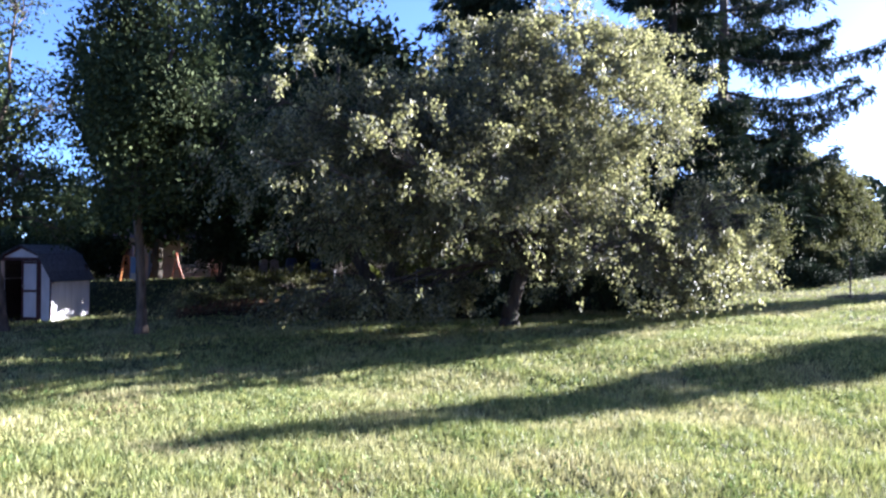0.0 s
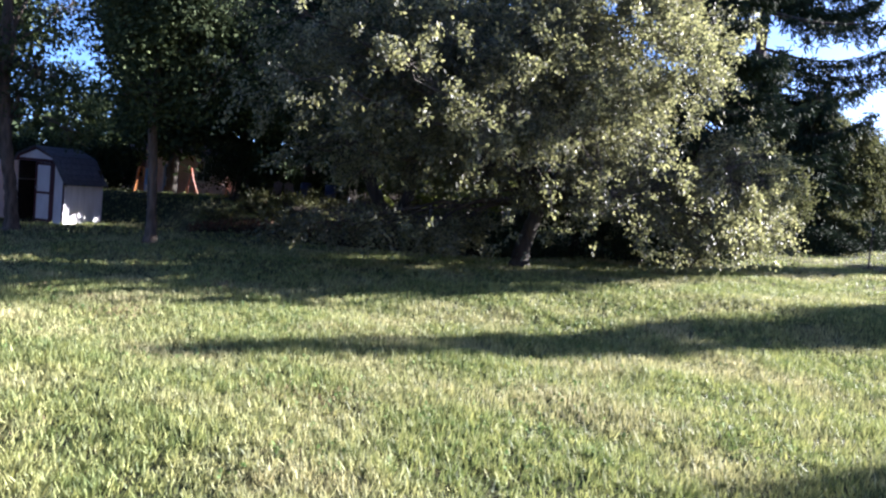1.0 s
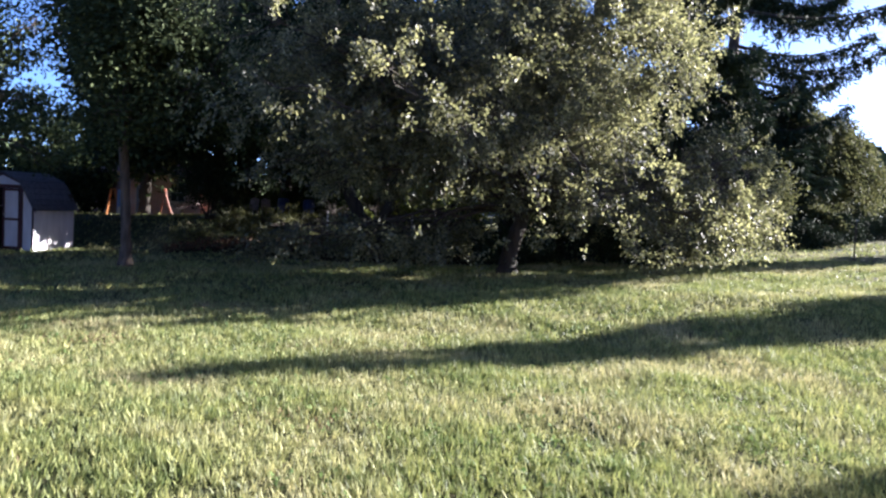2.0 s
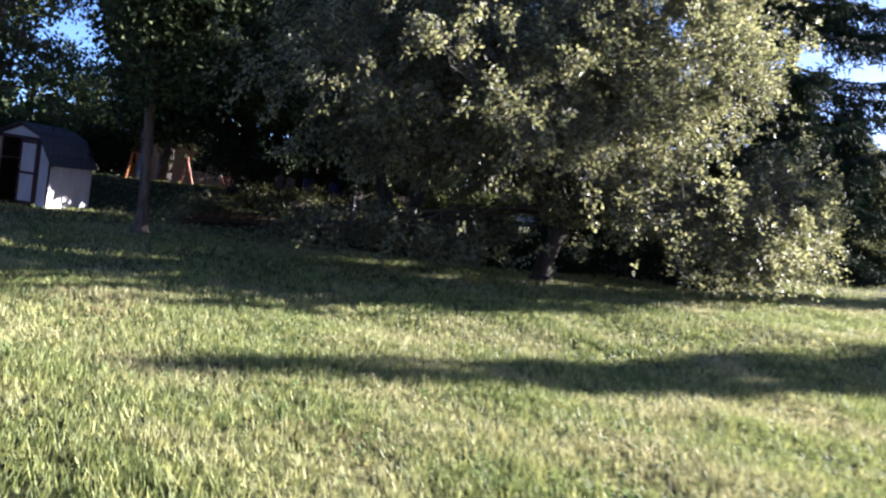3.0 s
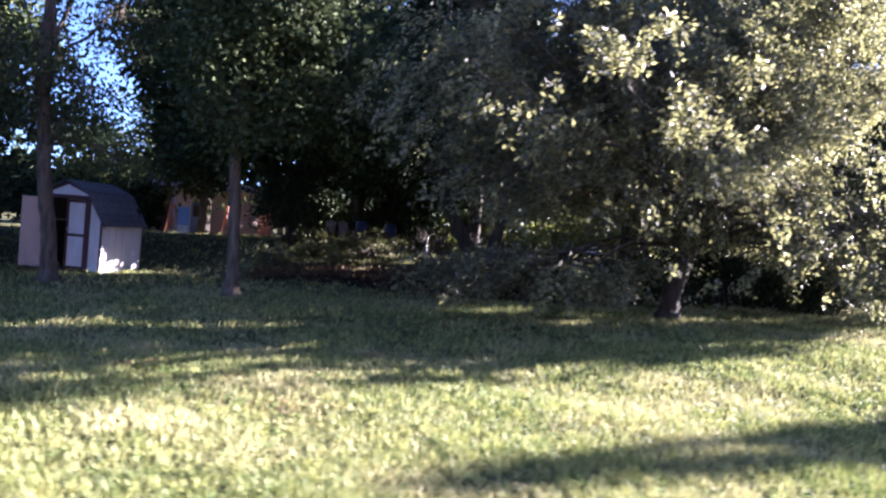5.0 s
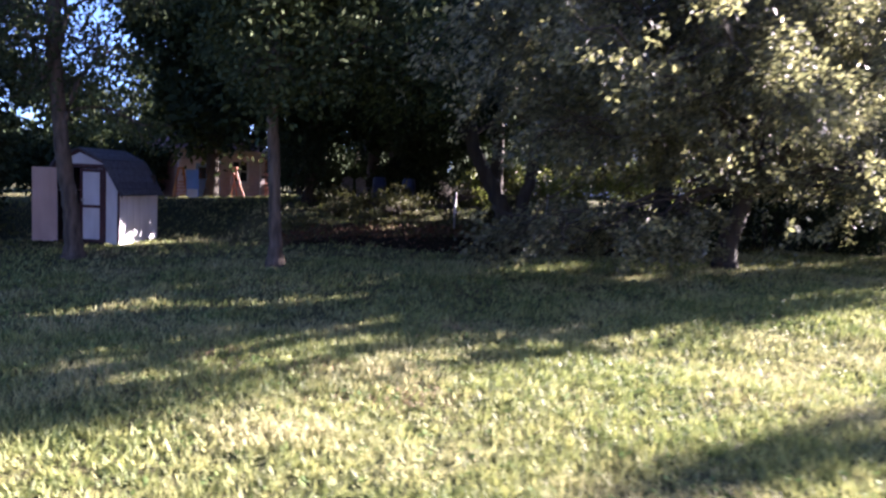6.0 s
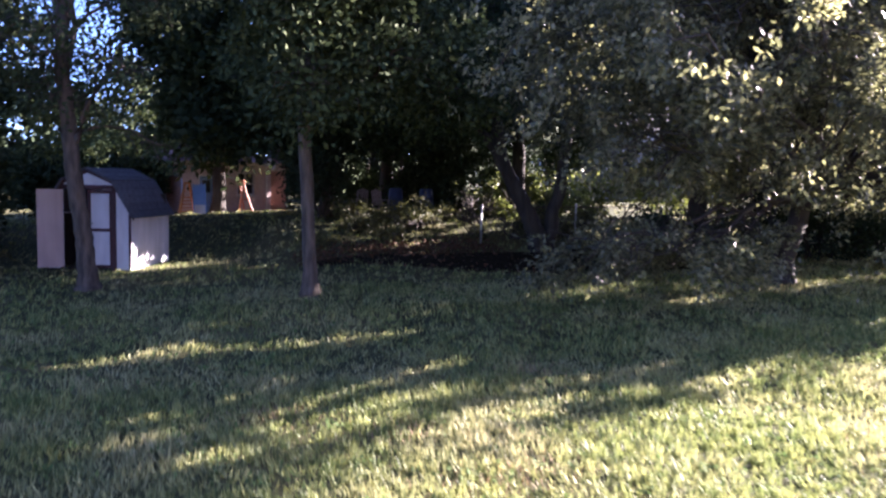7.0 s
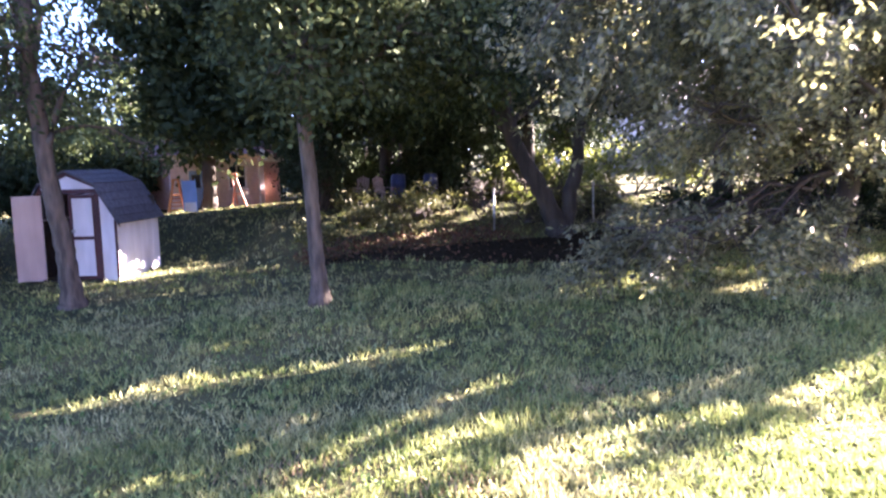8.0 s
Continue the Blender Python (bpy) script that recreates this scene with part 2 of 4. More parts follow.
def ground_z(x, y):
    """The height of the lawn: level near the walk, rising to the right and up a bank to the neighbour's terrace."""
    x, y = np.asarray(x, float), np.asarray(y, float)
    z = 0.32 * smooth01((y + 0.5 * x - 12.5) / 5.0) * smooth01((x + 9.0) / 12.0 + 0.05)
    z = z + 0.05 * 2.0 * np.log1p(np.exp(np.clip((x - 7.5) / 2.0, -20, 9))) * smooth01((y - 4) / 8)
    k = smooth01((x + 0.5) / 2.6)
    foot, length = 22.9 - 3.4 * k, 3.5 + 2.4 * k
    z = z + (0.78 + 0.06 * k - 0.54 * smooth01((x - 7.5) / 4.0)) * smooth01((y - foot) / length)
    z = z - 0.16 * smooth01((y - 27.2) / 3.6) * (1 - smooth01((x - 6) / 4.0))
    z = z + 0.022 * np.sin(1.3 * x + 0.6) * np.sin(1.1 * y + 1.0) + 0.012 * np.sin(3.1 * x + 1.7 * y)
    return z


def gz(x, y):
    return float(ground_z(x, y))


# sun spots on shed, bank and terrace: leaves cut along the sun's line, with width
SUN_SPOTS = ((-1.98, 22.14, 0.28, 0.42), (-1.72, 22.34, 0.2, 0.3), (-2.05, 22.1, 0.75, 0.1), (-2.05, 22.1, 0.55, 0.18), (3.4, 22.2, 0.65, 0.5), (4.3, 22.9, 1.0, 0.6), (2.4, 21.6, 0.5, 0.25), (5.2, 23.4, 1.2, 0.6), (3.8, 22.3, 1.0, 0.4), (6.2, 22.9, 1.2, 0.45),
             (-0.72, 27.5, 1.3, 0.5), (0.2, 28.3, 1.6, 0.2), (0.8, 28.2, 1.4, 0.5), (1.7, 27.2, 1.1, 0.3), (2.4, 31.2, 1.7, 0.3), (7.5, 24.0, 1.5, 0.45), (6.7, 24.1, 1.6, 0.3), (8.4, 25.6, 1.7, 0.5), (1.3, 30.7, 1.9, 0.14), (0.3, 17.15, 0.42, 0.12))
# flecks of sun on the shaded lawn, let through by the same cuts
SUN_FLECKS = ((2.0, 14.6, 0.16), (2.6, 14.2, 0.16), (3.4, 15.6, 0.05), (4.0, 15.55, 0.05), (7.3, 16.5, 0.07), (8.0, 16.75, 0.06), (6.0, 14.8, 0.06), (0.5, 17.35, 0.06), (-0.2, 21.4, 0.12), (0.4, 21.5, 0.1),
              (0.8, 13.4, 0.15), (1.5, 13.05, 0.09), (-0.6, 12.75, 0.15), (0.2, 12.4, 0.2), (-2.1, 12.55, 0.13), (-0.8, 11.85, 0.17), (-1.3, 11.98, 0.13), (0.9, 11.6, 0.16), (0.4, 11.7, 0.16), (1.6, 12.4, 0.14),
              (2.6, 12.55, 0.2), (-1.6, 12.9, 0.11), (0.0, 13.0, 0.12), (-0.2, 11.3, 0.16), (-1.8, 11.4, 0.14), (-0.4, 12.2, 0.13), (1.3, 11.9, 0.16), (-1.1, 12.4, 0.11), (3.2, 12.0, 0.22), (3.4, 12.9, 0.08), (2.1, 11.9, 0.18),
              (4.7, 13.2, 0.1), (-2.4, 11.9, 0.12), (-1.0, 13.3, 0.09))


def shading(p):
    """Which leaves at p, in the world, stand clear of those cuts."""
    ok = np.ones(len(p), bool)
    way = np.array(sun_dir)
    for x, y, z, r in SUN_SPOTS + tuple((a, b, gz(a, b), c) for a, b, c in SUN_FLECKS):
        d = p - np.array([x, y, z])
        a = d @ way
        off = np.linalg.norm(d - a[:, None] * way, axis=1)
        ok &= (off > r * (1 + 0.35 * np.sin(3.1 * p[:, 0] + 2.3 * p[:, 2]))) | (a < 0.3)
    return ok


def bend(a, b, n, wobble, rng, sag=0.0):
    """A wandering line from a to b."""
    a, b = np.asarray(a, float), np.asarray(b, float)
    t = np.linspace(0, 1, n)[:, None]
    w = np.cumsum(rng.normal(size=(n, 3)), 0)
    w -= t * w[-1]
    w *= np.sin(np.pi * t) ** 0.5 * wobble
    p = a + (b - a) * t + w
    p[:, 2] += (sag * np.sin(np.pi * t))[:, 0]
    return p


def cluster_cloud(lobes, clusters, per, reach, spread, rng, shell=0.45, hang=0.0):
    """Twig clusters in the lobes (centre, radii): cluster centres, leaf places and the way each leaf points."""
    vol = np.array([np.prod(r) ** 0.67 for _, r in lobes])
    pick = rng.choice(len(lobes), clusters, p=vol / vol.sum())
    c = np.array([l[0] for l in lobes])[pick]
    r = np.array([l[1] for l in lobes])[pick]
    d = rng.normal(size=(clusters, 3))
    d /= np.linalg.norm(d, axis=1)[:, None]
    cen = c + d * r * (rng.uniform(0.05, 1.0, clusters) ** shell)[:, None]
    ax = d + rng.normal(size=(clusters, 3)) * 0.6 - np.array([0, 0, hang])
    ax /= np.linalg.norm(ax, axis=1)[:, None]
    size = rng.uniform(0.4, 1.3, clusters)
    t = rng.uniform(-0.6, 0.6, (clusters, per))
    pos = cen[:, None] + ax[:, None] * (t * reach * size[:, None])[..., None] + rng.normal(size=(clusters, per, 3)) * spread
    way = np.repeat(ax[:, None], per, 1).reshape(-1, 3)
    return cen, pos.reshape(-1, 3), way, pick


def spray_cloud(lobes, sprays, along, per, spread, rng, droop, keep=None, reach=(0.35, 1.05)):
    """Leafy sprays that start inside the lobes and arch outwards: the same four results as cluster_cloud."""
    vol = np.array([np.prod(r) ** 0.67 for _, r in lobes])
    pick = rng.choice(len(lobes), sprays, p=vol / vol.sum())
    c = np.array([l[0] for l in lobes])[pick]
    r = np.array([l[1] for l in lobes])[pick]
    d = rng.normal(size=(sprays, 3))
    d /= np.linalg.norm(d, axis=1)[:, None]
    o = c + d * r * (rng.uniform(0.1, 0.8 if reach[1] < 1.2 else 0.62, sprays) ** 0.6)[:, None]
    out = d * [1, 1, 0.7] + rng.normal(size=(sprays, 3)) * 0.4
    out /= np.linalg.norm(out, axis=1)[:, None]
    L = rng.uniform(*reach, sprays)[:, None, None]
    s = np.linspace(0.1, 1, along)[None, :, None]
    p = o[:, None] + out[:, None] * s * L - np.array([0, 0, 1]) * droop * s ** 2 * L
    way = np.broadcast_to(out[:, None] - np.array([0, 0, 1]) * 2 * droop * s, p.shape)
    cen, way, pick = p.reshape(-1, 3), way.reshape(-1, 3), np.repeat(pick, along)
    if keep is not None:
        k = keep(cen)
        cen, way, pick = cen[k], way[k], pick[k]
    way = way / np.linalg.norm(way, axis=1)[:, None]
    pos = cen[:, None] + rng.normal(size=(len(cen), per, 3)) * spread
    return cen, pos.reshape(-1, 3), np.repeat(way, per, 0), pick


def broadleaf(name, base, trunk, radii, lobes, label, leaf, bark, leaf_mat, clusters, per, seed, category="tree", group="",
              reach=0.55, spread=0.10, shell=0.45, hang=0.1, twigs=5, fork=0.75, flare=1.35, limb_r=0.4, sprays=0, droop=0.5, keep=None, clear=None, along=7, long=(0.35, 1.05), rise=0.55):
    """A tree: trunk through given points (from its base), a limb into each lobe, and a crown of leaves on twigs."""
    rng = np.random.default_rng(seed)
    base = np.array([base[0], base[1], gz(base[0], base[1]) - 0.05])
    ob = thing(name, base, label, category, group)
    tr = np.asarray(trunk, float)
    k = np.linspace(0, 1, 40) ** 1.6 * (len(tr) - 1)
    pts = np.stack([np.interp(k, np.arange(len(tr)), tr[:, i]) for i in range(3)], 1)
    pts[1:-1, :2] += rng.normal(size=(38, 2)) * radii[0] * 0.05
    rr = np.interp(k, np.arange(len(tr)), radii)
    rr = rr * (1 + (flare - 1) * np.exp(-pts[:, 2] / 0.16))
    v, f = tubes([(pts, rr)], 16)
    ring = np.arange(len(v)) % 16 * (2 * np.pi / 16)
    mid = np.repeat(pts, 16, 0)
    lump = 0.07 * np.sin(3 * ring + 2.1 * v[:, 2] + seed) + 0.05 * np.sin(5 * ring - 5.3 * v[:, 2]) + 0.22 * (flare - 1) * np.sin(4 * ring + seed) * np.exp(-mid[:, 2] / 0.2)
    v = mid + (v - mid) * (1 + lump)[:, None]
    child("trunk", mesh_of("trunk", v, f, bark, True), ob)
    if sprays:
        cen, pos, way, pick = spray_cloud(lobes, sprays, along, per, spread, rng, droop, keep, long)
        clusters = len(cen)
    else:
        cen, pos, way, pick = cluster_cloud(lobes, clusters, per, reach, spread, rng, shell, hang)
    for i, (c, r) in enumerate(lobes):
        j = int(np.clip(fork + rng.uniform(-0.12, 0.12), 0.2, 1) ** 0.625 * 39)
        a = pts[j]
        line = bend(a, np.asarray(c), 9, 0.07 * np.linalg.norm(np.asarray(c) - a) / 3, rng, 0.2)
        r0 = rr[j] * (limb_r + 0.3 * rng.random())
        paths = [(line, np.linspace(r0, r0 * 0.3, 9))]
        mine = cen[pick == i]
        for q in mine[:: along if sprays else 1][: twigs * 6]:
            s = max(2, int(np.argmin(np.linalg.norm(line - q, axis=1))) - int(rng.integers(0, 2)))
            paths.append((bend(line[s], q, 6, 0.09, rng, 0.05), np.linspace(r0 * 0.22, 0.005, 6)))
        v, f = tubes(paths, 5)
        child("limb", mesh_of("limb", v, f, bark, True), ob)
    tilt = rng.normal(size=(clusters, 3)) * 0.45 + way.reshape(clusters, per, 3)[:, 0] * 0.35 + np.array([0, 0, rise])
    face = np.repeat(tilt, per, 0)
    k = shading(pos + base)
    if clear is not None:
        k &= clear(pos)
    pos, way, face = pos[k], way[k], face[k]
    v, f = leaf_faces(pos, leaf[0], leaf[1], rng, way, loose=0.8, face=face)
    child("crown", mesh_of("crown", v, f, leaf_mat), ob)
    return ob


def conifer(name, at, height, radius, label, seed, clear=1.0, density=1.0, droop=0.35, mat=None, trunk_r=0.2, group="", spray=(0.34, 0.055), whorl=0.42, hang=0.0, bark=None, thin=None):
    """A spruce: a straight trunk, drooping boughs with upturned ends, and sprays of needles. hang: how far ragged branchlets hang from the boughs. thin: the side with few boughs."""
    rng = np.random.default_rng(seed)
    foot = np.array([at[0], at[1], gz(*at) - 0.05])
    ob = thing(name, foot, label, "tree", group)
    zz = np.linspace(0, height, 16)
    line = np.stack([0.05 * np.sin(zz * 0.6 + seed), 0.05 * np.cos(zz * 0.5 + seed), zz], 1)
    v, f = tubes([(line, np.linspace(trunk_r, 0.02, 16) * (1 + 0.4 * np.exp(-zz / 0.3)))], 10)
    child("trunk", mesh_of("trunk", v, f, bark or DARK_BARK, True), ob)
    paths, pos, way = [], [], []
    h = clear
    while h < height - 0.2:
        for _ in range(int(rng.integers(3, 6) if hang else rng.integers(4, 7))):
            hh = h + rng.uniform(-0.15, 0.15) * (3 if hang else 1)
            L = radius * max(0.06, 1 - hh / height) ** 0.75 * rng.uniform(0.55, 1.1)
            az = rng.uniform(0, 2 * np.pi)
            if thin is not None and np.cos(az - thin) > 0.72 and rng.random() < 0.85:
                continue
            out = np.array([np.cos(az), np.sin(az), 0])
            s = np.linspace(0, 1, 8)[:, None]
            dr = droop * rng.uniform(0.6, 1.4)
            p = np.array([0, 0, hh]) + out * s * L + np.array([0, 0, 1]) * (L * (-dr * s + (1.15 if hang else 0.75) * dr * s ** 2.6))
            p += np.cumsum(rng.normal(size=(8, 3)), 0) * 0.02
            paths.append((p, np.linspace(0.012 + 0.012 * L, 0.004, 8)))
            side = np.cross(out, [0, 0, 1])
            n = int(L * 34 * density * (0.8 if hang else 1)) + 4
            k = rng.uniform(0.12, 1.0, n)
            q = np.stack([np.interp(k, s[:, 0], p[:, i]) for i in range(3)], 1)
            lat = rng.normal(size=n)[:, None] * side * (0.10 + (0.10 if hang else 0.16) * L * (1.05 - k[:, None]))
            pos.append(q + lat * 0.8 - np.abs(rng.normal(size=(n, 1))) * [[0, 0, 0.09]])
            way.append(out * 0.7 + lat * 2.0 - np.array([0, 0, 0.9]) * rng.uniform(0.1, 1.3, (n, 1)))
            if hang:
                for a in np.arange(0.15, 1.0, 0.06 / L):
                    a0 = np.array([np.interp(a + rng.uniform(-0.03, 0.03), s[:, 0], p[:, i]) for i in range(3)])
                    ln = hang * rng.uniform(0.25, 1.0) * (1.15 - 0.6 * a)
                    tip = out * 0.25 * ln + side * rng.normal() * 0.55 * ln - np.array([0, 0, ln])
                    u = np.linspace(0.05, 1, int(6 + ln * 22))[:, None]
                    string = a0 + tip * u
                    string = string + rng.normal(size=string.shape) * 0.035
                    pos.append(string)
                    way.append(tip / ln * 0.8 + rng.normal(size=string.shape) * 0.55)
        h += whorl * rng.uniform(0.7, 1.2)
    v, f = tubes(paths, 4)
    tagged(child("branchwork", mesh_of("branchwork", v, f, DARK_BARK, True), ob), kind="stuff")
    pos, way = np.concatenate(pos), np.concatenate(way)
    k = shading(pos + foot)
    v, f = leaf_faces(pos[k], spray[0], spray[1], rng, way[k], loose=0.35)
    tagged(child("needles", mesh_of("needles", v, f, mat or NEEDLE), ob), kind="stuff")
    return ob


def shrub(name, at, radii, label, leaf, mat, clusters, per, seed, lift=0.0, group="", category="shrub", lobes=5, shell=0.5, reach=0.45, spread=0.09):
    """A many-stemmed bush of uneven lobes."""
    rng = np.random.default_rng(seed)
    ob = thing(name, (at[0], at[1], gz(*at) - 0.03), label, category, group)
    R = np.asarray(radii, float)
    parts, stems = [], []
    for _ in range(lobes):
        c = rng.uniform(-0.55, 0.55, 3) * R + np.array([0, 0, R[2] * 0.95 + lift])
        r = R * rng.uniform(0.45, 0.7, 3)
        c[2] = max(c[2], r[2] * 0.9)
        parts.append((c, r))
        foot = rng.normal(size=3) * [0.12 * R[0], 0.12 * R[1], 0]
        stems.append((bend(foot, c, 7, 0.05, rng), np.linspace(0.03, 0.01, 7)))
    cen, pos, way, pick = cluster_cloud(parts, clusters, per, reach, spread, rng, shell, 0.0)
    for i, q in enumerate(cen[:60]):
        stems.append((bend(stems[pick[i]][0][4], q, 5, 0.04, rng), np.linspace(0.012, 0.004, 5)))
    v, f = tubes(stems, 5)
    tagged(child("branchwork", mesh_of("branchwork", v, f, DARK_BARK, True), ob), kind="stuff")
    keep = (pos[:, 2] > 0.01) & shading(pos + np.array(ob.matrix_world.translation))
    v, f = leaf_faces(pos[keep], leaf[0], leaf[1], rng, way[keep], loose=0.8)
    tagged(child("foliage", mesh_of("foliage", v, f, mat), ob), kind="stuff")
    return ob


# ---- ground ----
def spaced(lo, hi, step, far):
    """Even steps from lo to hi, growing steps out to far on both sides."""
    mid = list(np.arange(lo, hi + 1e-6, step))
    s, a, b = step, lo, hi
    while b < far:
        s *= 1.3
        a, b = a - s, b + s
        mid = [a] + mid + [b]
    return np.array(mid)


gx, gy = spaced(-14, 26, 0.3, 900), spaced(-4, 36, 0.3, 900)
X, Y = np.meshgrid(gx, gy)
Z = ground_z(X, Y)
nx, ny = len(gx), len(gy)
i = (np.arange(ny - 1)[:, None] * nx + np.arange(nx - 1)[None]).ravel()
ground = new("ground", mesh_of("ground", np.stack([X, Y, Z], -1).reshape(-1, 3), np.stack([i, i + 1, i + nx + 1, i + nx], 1), SOIL, True))
tagged(ground, "mown lawn ground with dry straw-coloured patches", "lawn", kind="structure")


def blades(x, y, rng, height, width):
    n = len(x)
    p = np.stack([x, y, ground_z(x, y) - 0.004], 1)
    az = rng.uniform(0, 2 * np.pi, n)
    s = np.stack([np.cos(az), np.sin(az), np.zeros(n)], 1)
    lean = rng.normal(size=(n, 3)) * 0.36
    lean[:, 2] = 1
    lean /= np.linalg.norm(lean, axis=1)[:, None]
    H = (height * rng.uniform(0.5, 1.4, n))[:, None]
    W = (width * rng.uniform(0.45, 1.5, n))[:, None]
    curl = rng.normal(size=(n, 3)) * [1, 1, 0] * 0.018
    v = np.stack([p - s * W / 2, p + s * W / 2, p + lean * H + curl], 1).reshape(-1, 3)
    return v, np.arange(3 * n).reshape(-1, 3)


def shade_edge(x):
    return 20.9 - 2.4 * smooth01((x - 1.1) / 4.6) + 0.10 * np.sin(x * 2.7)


# no blades where the dark shade sheet lies
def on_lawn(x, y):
    return ~((x > 1.0) & (x < 10.5) & (y > shade_edge(x) + rng.normal(size=len(x)) * 0.22 + 0.1) & (y < 21.2))


rng = np.random.default_rng(5)
vs, fs, count = [], [], 0
for x0, x1, y0, y1, dens, hh, ww in ((-4.5, 11, 3.6, 9.0, 2500, 0.078, 0.0135), (-6, 14, 9.0, 13.5, 1800, 0.075, 0.0165),
                                     (-7, 18, 13.5, 18.0, 820, 0.072, 0.0175), (-8, 24, 18.0, 27.0, 190, 0.075, 0.022), (-16, 30, -6, 38, 28, 0.06, 0.026), (-5, 9, -3.5, 3.6, 620, 0.07, 0.019), (-10, 14, -6.5, -3.5, 150, 0.06, 0.03), (-11, -4.5, -2, 16, 400, 0.06, 0.02), (11, 20, -2, 13, 250, 0.06, 0.022)):
    n = int((x1 - x0) * (y1 - y0) * dens)
    bx, by = rng.uniform(x0, x1, n) + rng.normal(size=n) * 0.5, rng.uniform(y0, y1, n) + rng.normal(size=n) * 0.35
    half = n // 2
    tuft = rng.integers(0, half, max(1, half // 11))
    own = tuft[rng.integers(0, len(tuft), half)]
    bx[half:half * 2], by[half:half * 2] = bx[own] + rng.normal(size=half) * 0.028, by[own] + rng.normal(size=half) * 0.028
    tall = np.ones(n)
    tall[half:half * 2] = (0.7 + 0.65 * rng.random(half))[own]
    k = on_lawn(bx, by)
    bx, by, tall = bx[k], by[k], tall[k]
    v, f = blades(bx, by, rng, tall * hh * (0.75 + 0.5 * (np.sin(bx * 2.1 + by) * np.sin(by * 2.7 - bx) * 0.5 + 0.5)), ww)
    vs.append(v)
    fs.append(f + count)
    count += len(v)
grass = new("grass", mesh_of("grass", np.concatenate(vs), np.concatenate(fs), GRASS))
tagged(grass, "short mown yellow-green grass with drier tufts", "grass", kind="stuff")

# broad-leaved weeds and straw scattered in the turf
rs = np.random.default_rng(15)
n = 1700
wx, wy = rs.uniform(-4, 9, n), rs.uniform(4.5, 17, n)
keep = np.sin(wx * 0.9 + 1.0) * np.sin(wy * 0.8) > -0.35
wx, wy = wx[keep], wy[keep]
cen = np.stack([wx, wy, ground_z(wx, wy) + 0.035], 1)
pos = (cen[:, None] + rs.normal(size=(len(cen), 6, 3)) * [0.035, 0.035, 0.012]).reshape(-1, 3)
v, f = leaf_faces(pos, 0.045, 0.028, rs, None, face=np.tile([[0.2, -0.2, 1.0]], (len(pos), 1)))
tagged(new("clover", mesh_of("clover", v, f, WEED)), "small broad clover leaves dotted through the lawn", "clover", kind="stuff")
vs, fs, count = [], [], 0
for x0, y0, r0, n in ((-0.05, 11.6, 0.22, 420), (0.35, 10.4, 0.3, 380), (-1.1, 12.4, 0.3, 380), (1.6, 12.9, 0.35, 420), (-0.6, 5.6, 0.45, 700), (3.4, 9.8, 0.4, 420), (2.3, 6.7, 0.35, 420)):
    px, py = x0 + rs.normal(size=n) * r0, y0 + rs.normal(size=n) * r0 * 0.6
    v, f = blades(px, py, rs, np.full(n, 0.055), 0.014)
    vs.append(v)
    fs.append(f + count)
    count += len(v)
tagged(new("dry_grass", mesh_of("dry_grass", np.concatenate(vs), np.concatenate(fs), STRAW)), "dry tan tufts of dead grass in the lawn", "grass", kind="stuff")

# dark sheet before the fence, the trees' deep shade put into its colour
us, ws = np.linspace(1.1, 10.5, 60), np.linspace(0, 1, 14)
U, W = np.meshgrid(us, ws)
V = shade_edge(U) + (21.25 - shade_edge(U)) * W
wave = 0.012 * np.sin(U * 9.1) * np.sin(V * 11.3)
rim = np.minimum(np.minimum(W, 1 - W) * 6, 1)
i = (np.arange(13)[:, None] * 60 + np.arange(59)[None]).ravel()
tagged(new("shade_sheet", mesh_of("shade_sheet", np.stack([U, V, ground_z(U, V) + 0.006 + (0.022 + wave) * rim], -1).reshape(-1, 3), np.stack([i, i + 1, i + 61, i + 60], 1), SHADE_DARK, True)),
       "dark sheet along the fence, the trees' shade put into its colour", "soil", kind="structure")

